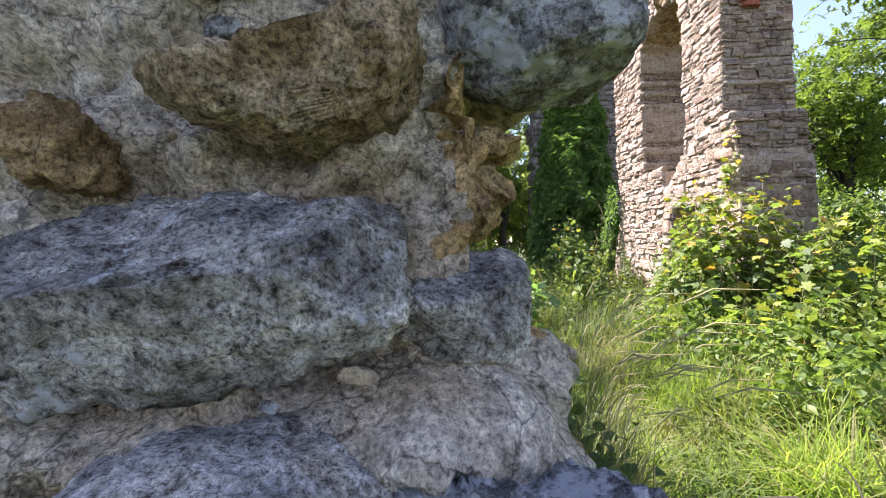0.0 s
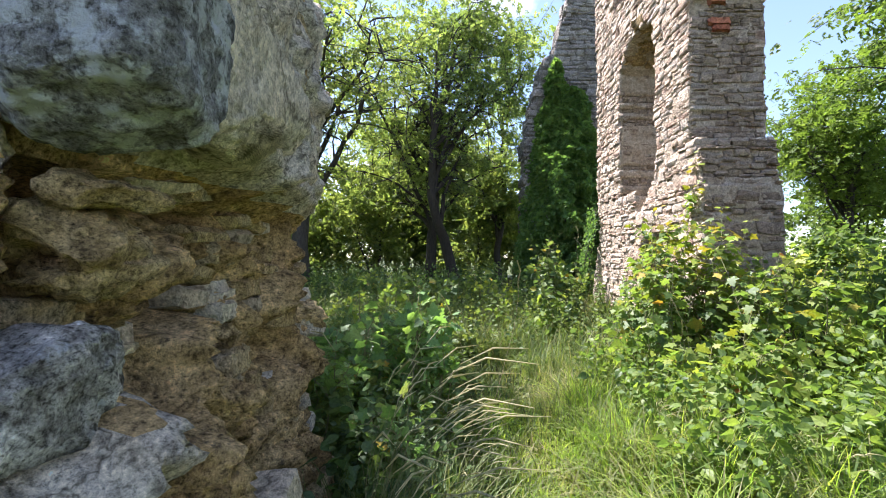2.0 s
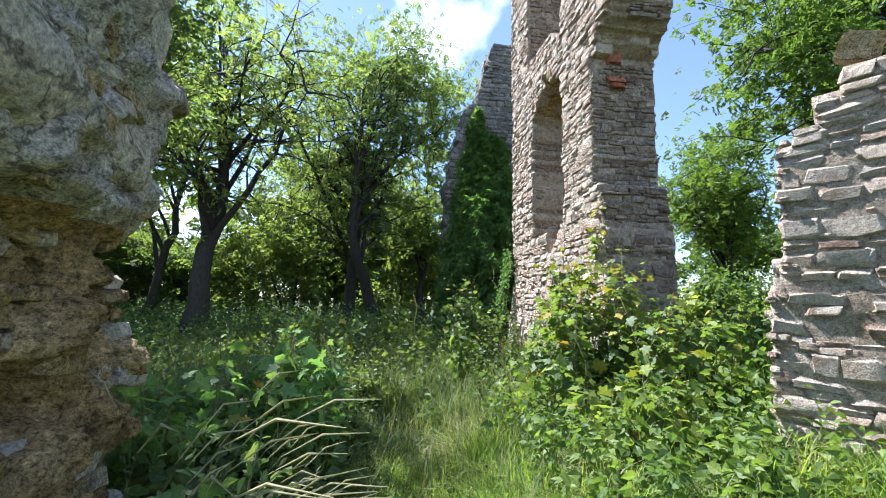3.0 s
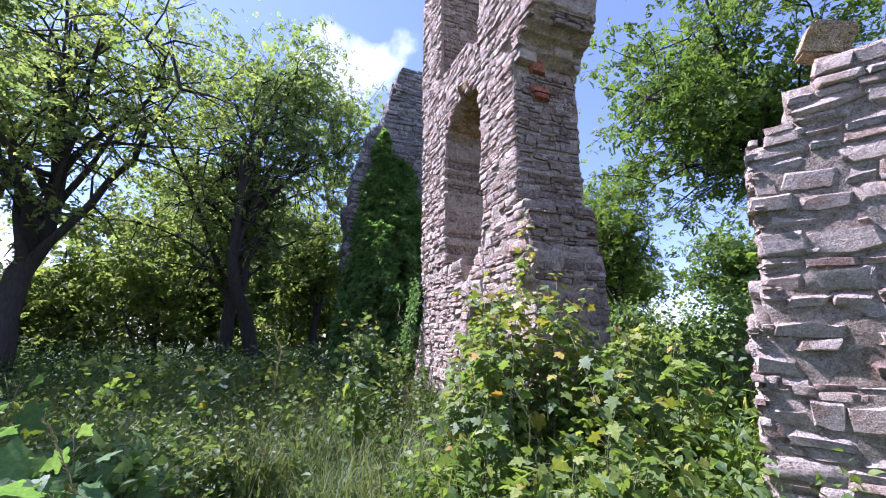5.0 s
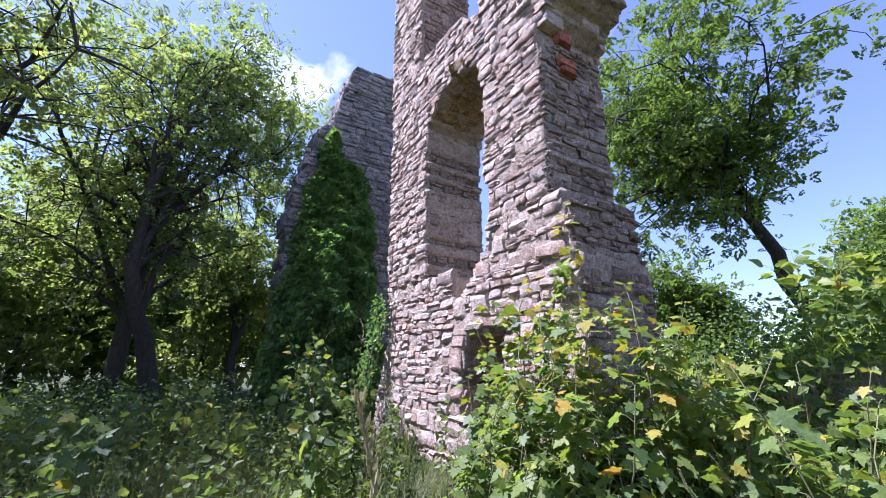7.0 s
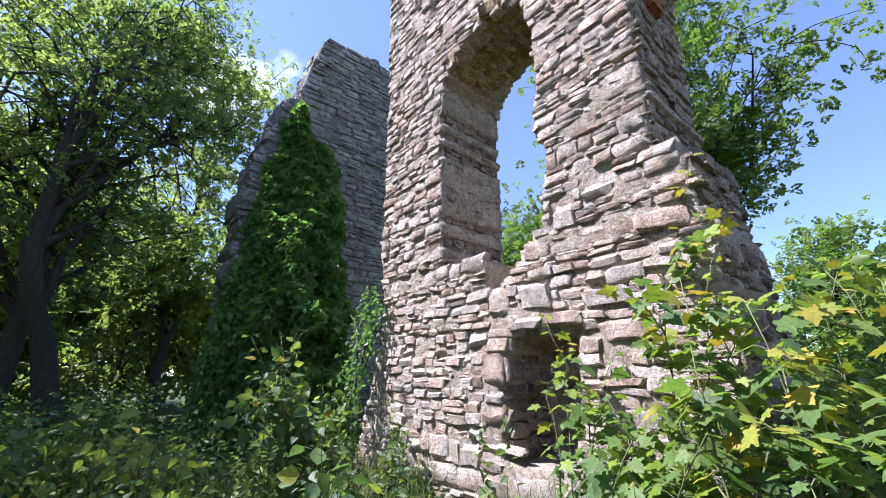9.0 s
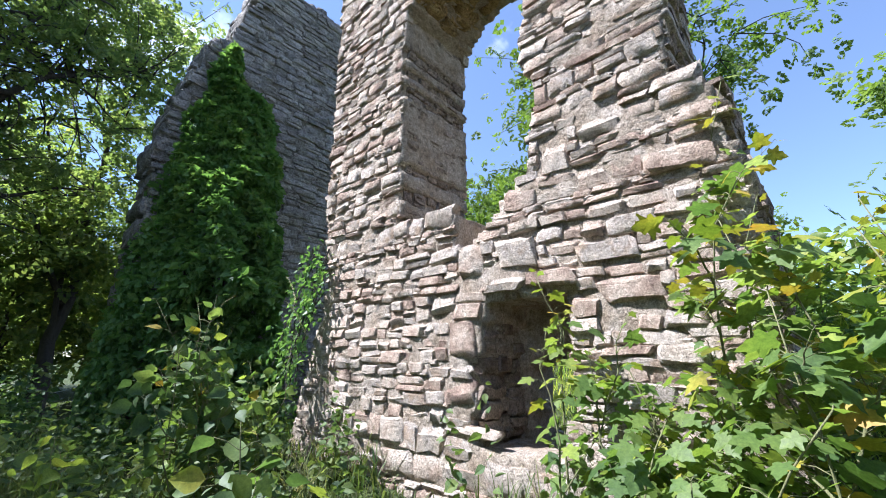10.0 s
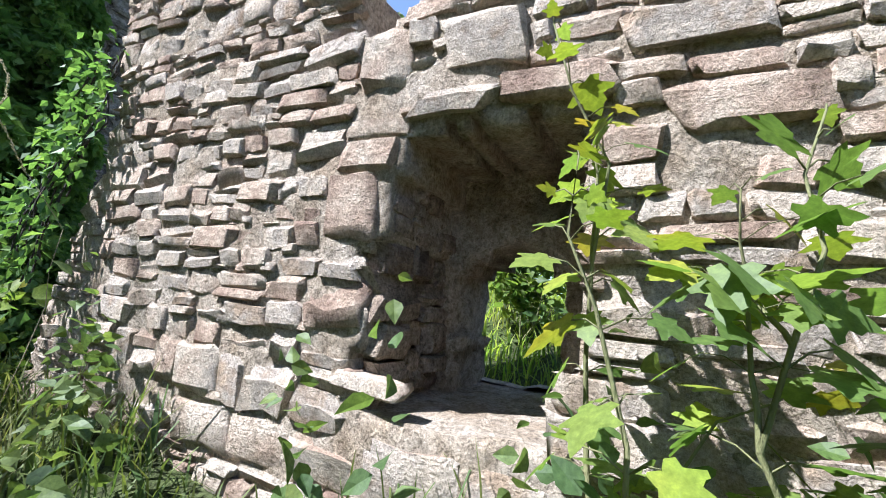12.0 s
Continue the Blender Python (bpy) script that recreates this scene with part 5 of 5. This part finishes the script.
def trodden(x, y):
    """Nearness to the way walked: 1 on it."""
    px = 1.25 if y < 6 else 1.25 + (y - 6) * 1.5
    if y < 0.8:
        px = min(max(x, 0.0), 1.2)
    return float(1 - smoothstep(0.3, 0.8, abs(x - px)))


gr, gn = random.Random(201), np.random.default_rng(201)
def tufty(x, y):
    """Uneven growth: lush tufts and thin spots."""
    return 0.5 + 0.75 * noise.noise(Vector((x * 2.3, y * 2.3, 0.5))) + 0.35 * noise.noise(Vector((x * 6.1, y * 6.1, 2.5)))


xy = scatter(34000, 0.3, 5.2, -2.6, 4.6, gr, lambda x, y: off_walls(x, y) and gr.random() < float((1 - smoothstep(3.6, 5.2, x)) * smoothstep(-2.6, 0.6, y)) * (0.3 + 0.7 * float(smoothstep(0.5, 1.3, x))) * (0.25 + tufty(x, y)))
hh = np.array([(0.2 + 0.32 * (1 - trodden(x, y))) * (0.6 + 0.8 * max(0.0, tufty(x, y))) for x, y in xy])
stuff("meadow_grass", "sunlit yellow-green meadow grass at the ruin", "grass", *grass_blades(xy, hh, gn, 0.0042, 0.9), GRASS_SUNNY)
xy = scatter(9000, 0.35, 4.2, 0.8, 5.0, gr, lambda x, y: off_walls(x, y) and gr.random() < tufty(x + 7, y))
hh = np.array([(0.25 + 0.4 * (1 - trodden(x, y))) for x, y in xy])
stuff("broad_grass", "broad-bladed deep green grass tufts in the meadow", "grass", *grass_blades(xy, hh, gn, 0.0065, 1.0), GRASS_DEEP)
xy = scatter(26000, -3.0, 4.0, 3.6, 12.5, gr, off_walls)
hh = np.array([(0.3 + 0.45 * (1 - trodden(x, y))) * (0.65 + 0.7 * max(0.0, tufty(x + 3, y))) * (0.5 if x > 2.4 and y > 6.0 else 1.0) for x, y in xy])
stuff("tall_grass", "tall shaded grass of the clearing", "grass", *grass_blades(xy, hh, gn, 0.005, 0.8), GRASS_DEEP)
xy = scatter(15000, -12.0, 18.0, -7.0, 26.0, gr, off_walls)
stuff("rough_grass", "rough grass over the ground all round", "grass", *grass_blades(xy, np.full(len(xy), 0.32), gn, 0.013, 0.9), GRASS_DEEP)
xy = scatter(14000, 4.4, 13.0, 1.0, 13.0, gr, off_walls)
hh = np.array([0.3 if 6.0 < y < 9.0 else 0.6 for x, y in xy])
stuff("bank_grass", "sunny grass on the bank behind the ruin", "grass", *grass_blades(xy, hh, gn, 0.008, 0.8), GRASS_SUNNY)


def weeds(n, box, hmin, hmax, leaf, seed, name, label, mat, ok, outline=TOOTHED_LEAF, per=14):
    rng, nrg = random.Random(seed), np.random.default_rng(seed)
    xy = scatter(n, *box, rng, ok)
    P, A, S, stems = [], [], [], Pile()
    for x, y in xy:
        z0 = ground_z(x, y)
        h = rng.uniform(hmin, hmax) * (1 - 0.6 * trodden(x, y)) * (0.45 + 0.55 * float(smoothstep(0.5, 1.2, np.float64(math.hypot(x - 2.7, y - 6.45)))))
        lx, ly = rng.gauss(0, 0.12) * h, rng.gauss(0, 0.12) * h
        a = rng.uniform(0, 6)
        for k in range(per):
            f = 0.25 + 0.75 * k / (per - 1)
            a += 2.1
            r = leaf * 0.25
            P.append((x + lx * f + r * math.cos(a), y + ly * f + r * math.sin(a), z0 + h * f))
            A.append((math.cos(a), math.sin(a), -0.25))
            S.append(leaf * rng.uniform(0.6, 1.2) * (1.15 - 0.6 * f))
    V, T = leaf_cloud(np.array(P), np.array(S), outline, nrg, 0.48, np.array(A), 0.2)
    stuff(name, label, "weeds", V, T, mat)


weeds(900, (-1.0, 1.6, 2.8, 6.5), 0.5, 1.0, 0.12, 301, "nettle_patch", "dark green nettles and weeds beside the near wall", LEAF_WEED, lambda x, y: off_walls(x, y) and x < 0.95 + 0.3 * wob(y * 2))
weeds(420, (0.28, 0.8, 1.25, 3.0), 0.35, 0.95, 0.11, 307, "wall_nettles", "dark nettles at the foot of the near wall", LEAF_WEED, lambda x, y: True, per=9)
weeds(1050, (-4.0, 3.9, 5.5, 13.5), 0.45, 1.0, 0.11, 302, "clearing_weeds", "green weeds and brambles of the shaded clearing", LEAF_WEED, lambda x, y: off_walls(x, y) and trodden(x, y) < 0.6 and math.hypot(x - 2.6, y - 6.4) > 0.9)
weeds(600, (0.5, 4.2, 0.6, 4.8), 0.12, 0.35, 0.055, 303, "meadow_herbs", "small bright green herbs in the sunlit grass", LEAF_MAPLE, off_walls, per=10)
weeds(420, (2.2, 4.2, 2.5, 6.2), 0.4, 0.9, 0.12, 304, "thicket_weeds", "sunlit green weeds at the foot of the saplings", LEAF_MAPLE, lambda x, y: off_walls(x, y) and math.hypot(x - 2.4, y - 6.2) > 0.8 and x > 2.1 + 0.3 * wob(y * 3))
weeds(1100, (4.6, 12.0, 1.5, 13.0), 0.6, 1.3, 0.14, 305, "bank_weeds", "bright green weeds on the bank behind the ruin", LEAF_MAPLE, lambda x, y: off_walls(x, y) and not (x < 9.6 and 6.2 < y < 9.0), outline=PLAIN_LEAF)
weeds(1400, (-14.0, 3.0, 11.5, 24.0), 0.5, 1.3, 0.18, 306, "woodland_floor_weeds", "leafy green undergrowth of the wood", LEAF_WEED, off_walls, outline=PLAIN_LEAF)


# flowering grass stalks with pale drooping heads
def grass_tussock(at, n, height, seed, label="tussock of arching grass with pale seed heads"):
    rng, nrg = random.Random(seed), np.random.default_rng(seed)
    b = (at[0], at[1], ground_z(*at))
    t = thing("grass_tussock", label, "grass", b, "grass tussocks")
    xy = np.array([(rng.gauss(0, 0.12), rng.gauss(0, 0.12)) for _ in range(260)])
    V, T = grass_blades(xy, min(0.8, height * 0.6), nrg, 0.004, 0.9, np.zeros(len(xy)))
    tagged(part("grass_blade", tri_mesh("grass_blade", V, T), GRASS_DEEP, t), kind="stuff")
    for k in range(n):
        a = rng.gauss(0.15, 0.7)
        h, r = height * rng.uniform(0.72, 1.12), height * rng.uniform(0.16, 0.34)
        pts = [Vector((math.cos(a) * r * f * f + rng.gauss(0, 0.004), math.sin(a) * r * f * f, h * (f - 0.38 * f ** 3))) for f in np.linspace(0, 1, 9)]
        V, T = tube(pts[:8], [0.0012 * (1 - 0.07 * j) for j in range(8)], 3)
        stalk = part("stalk", tri_mesh("stalk", [tuple(v) for v in V], T), STEM, t)
        V, T = tube(pts[6:], [0.0011, 0.0034, 0.0008], 5)
        part("seed_head", tri_mesh("seed_head", [tuple(v) for v in V], T), STRAW, stalk, "pale straw-coloured seed head")


for k, (x, y, n, h) in enumerate(((0.48, 1.6, 18, 1.95), (0.5, 1.4, 12, 1.7), (0.5, 1.85, 18, 1.95), (0.62, 2.15, 14, 1.7), (0.8, 2.4, 12, 1.3), (2.3, 3.4, 12, 0.75), (2.9, 2.6, 12, 0.75), (3.2, 3.1, 12, 0.8))):
    grass_tussock((x, y), n, h, 800 + k)


def lone_stalk(foot, tip, seed):
    """One tall foxtail stalk with a long pale head."""
    rng = random.Random(seed)
    b = Vector((*foot, ground_z(*foot)))
    t = thing("grass_stalk", "single tall grass stalk with a long pale seed head", "grass", b, "lone grass stalks")
    pts = limb_points((0, 0, 0), Vector(tip) - b, rng, 0.1, 12)
    V, T = tube(pts, [0.0022 * (1 - 0.05 * j) for j in range(12)], 4)
    part("stalk", tri_mesh("stalk", [tuple(v) for v in V], T), DRY_STEM, t)
    P = Pile()
    for k in range(70):
        f = k / 69
        x = 8.6 + 2.3 * f
        at = pts[int(x)].lerp(pts[min(11, int(x) + 1)], x - int(x))
        d = (pts[11] - pts[8]).normalized()
        w = Vector((rng.gauss(0, 1), rng.gauss(0, 1), rng.gauss(0, 1)))
        w = (w - d * w.dot(d)).normalized()
        P.add(*tube([at, at + w * 0.004 + d * 0.006, at + w * 0.006 + d * 0.015], [0.0008, 0.0022, 0.0004], 4))
    part("seed_head", P.mesh("seed_head"), STRAW, t, "pale bristly seed head")


lone_stalk((0.93, 3.4), (1.34, 3.69, 1.61), 1)
lone_stalk((0.55, 3.6), (0.72, 3.35, 1.35), 2)


for k, (x, y, z) in enumerate(((2.95, 4.35, 1.25), (3.02, 4.3, 1.05), (2.8, 4.6, 1.1), (3.35, 9.0, 2.1), (3.45, 9.2, 2.35), (3.5, 10.4, 2.3))):
    lone_stalk((x - 0.05, y - 0.04), (x, y, z), 20 + k)


def dry_branch():
    rng = random.Random(5)
    t = thing("dry_branch", "thin dead branch lying in the long grass", "branch", (1.75, 1.65, ground_z(1.75, 1.65)))
    p = limb_points((-0.45, 0.12, 0.38), (0.55, -0.1, 0.3), rng, 0.06, 9)
    V, T = tube(p, [0.011 - 0.0009 * j for j in range(9)], 6)
    part("limb", tri_mesh("limb", [tuple(v) for v in V], T, True), BARK, t)
    for j, w in ((3, (0.12, 0.25, 0.08)), (5, (0.2, -0.16, 0.1))):
        V, T = tube(limb_points(p[j], p[j] + Vector(w), rng, 0.05, 5), [0.006, 0.005, 0.004, 0.003, 0.002], 5)
        part("twig", tri_mesh("twig", [tuple(v) for v in V], T, True), BARK, t)
    V, T = tube(limb_points(p[4], (p[4].x + 0.05, p[4].y, -0.05), rng, 0.0, 4), [0.006, 0.006, 0.006, 0.005], 5)
    part("twig", tri_mesh("twig", [tuple(v) for v in V], T, True), BARK, t)


dry_branch()


def dry_heap():
    """A low heap of stones overgrown with dry brown grass on the bank."""
    rng, nrg = random.Random(71), np.random.default_rng(71)
    at = (6.55, 4.45)
    t = thing("grass_heap", "brown heap overgrown with dry matted grass on the bank", "heap", (*at, ground_z(*at) - 0.1))
    bm = bmesh.new()
    bmesh.ops.create_icosphere(bm, subdivisions=4, radius=1)
    for v in bm.verts:
        v.co = Vector((v.co.x * 0.55, v.co.y * 0.8, max(-0.2, v.co.z) * 0.42)) * (1 + 0.18 * noise.noise(v.co * 2.2) + 0.06 * noise.noise(v.co * 7))
    for f in bm.faces:
        f.smooth = True
    part("mound", bm, DRY_STEM, t)
    n = 3000
    a, r = nrg.uniform(0, 2 * np.pi, n), np.sqrt(nrg.uniform(0, 1, n))
    xy = np.stack([0.55 * r * np.cos(a), 0.8 * r * np.sin(a)], 1)
    V, T = grass_blades(xy, np.full(n, 0.16), nrg, 0.004, 1.6, 0.42 * np.sqrt(np.clip(1 - r * r, 0, 1)) - 0.02)
    tagged(part("dry_grass", tri_mesh("dry_grass", V, T), STRAW, t, "dry matted brown grass"), kind="stuff")


dry_heap()


# ---- single stones of the walls, last ----
for nm, k, x, parent in LATER_STONES:
    o = new(nm, STONE_DATA[k])
    o.parent = parent
    o.matrix_basis = x
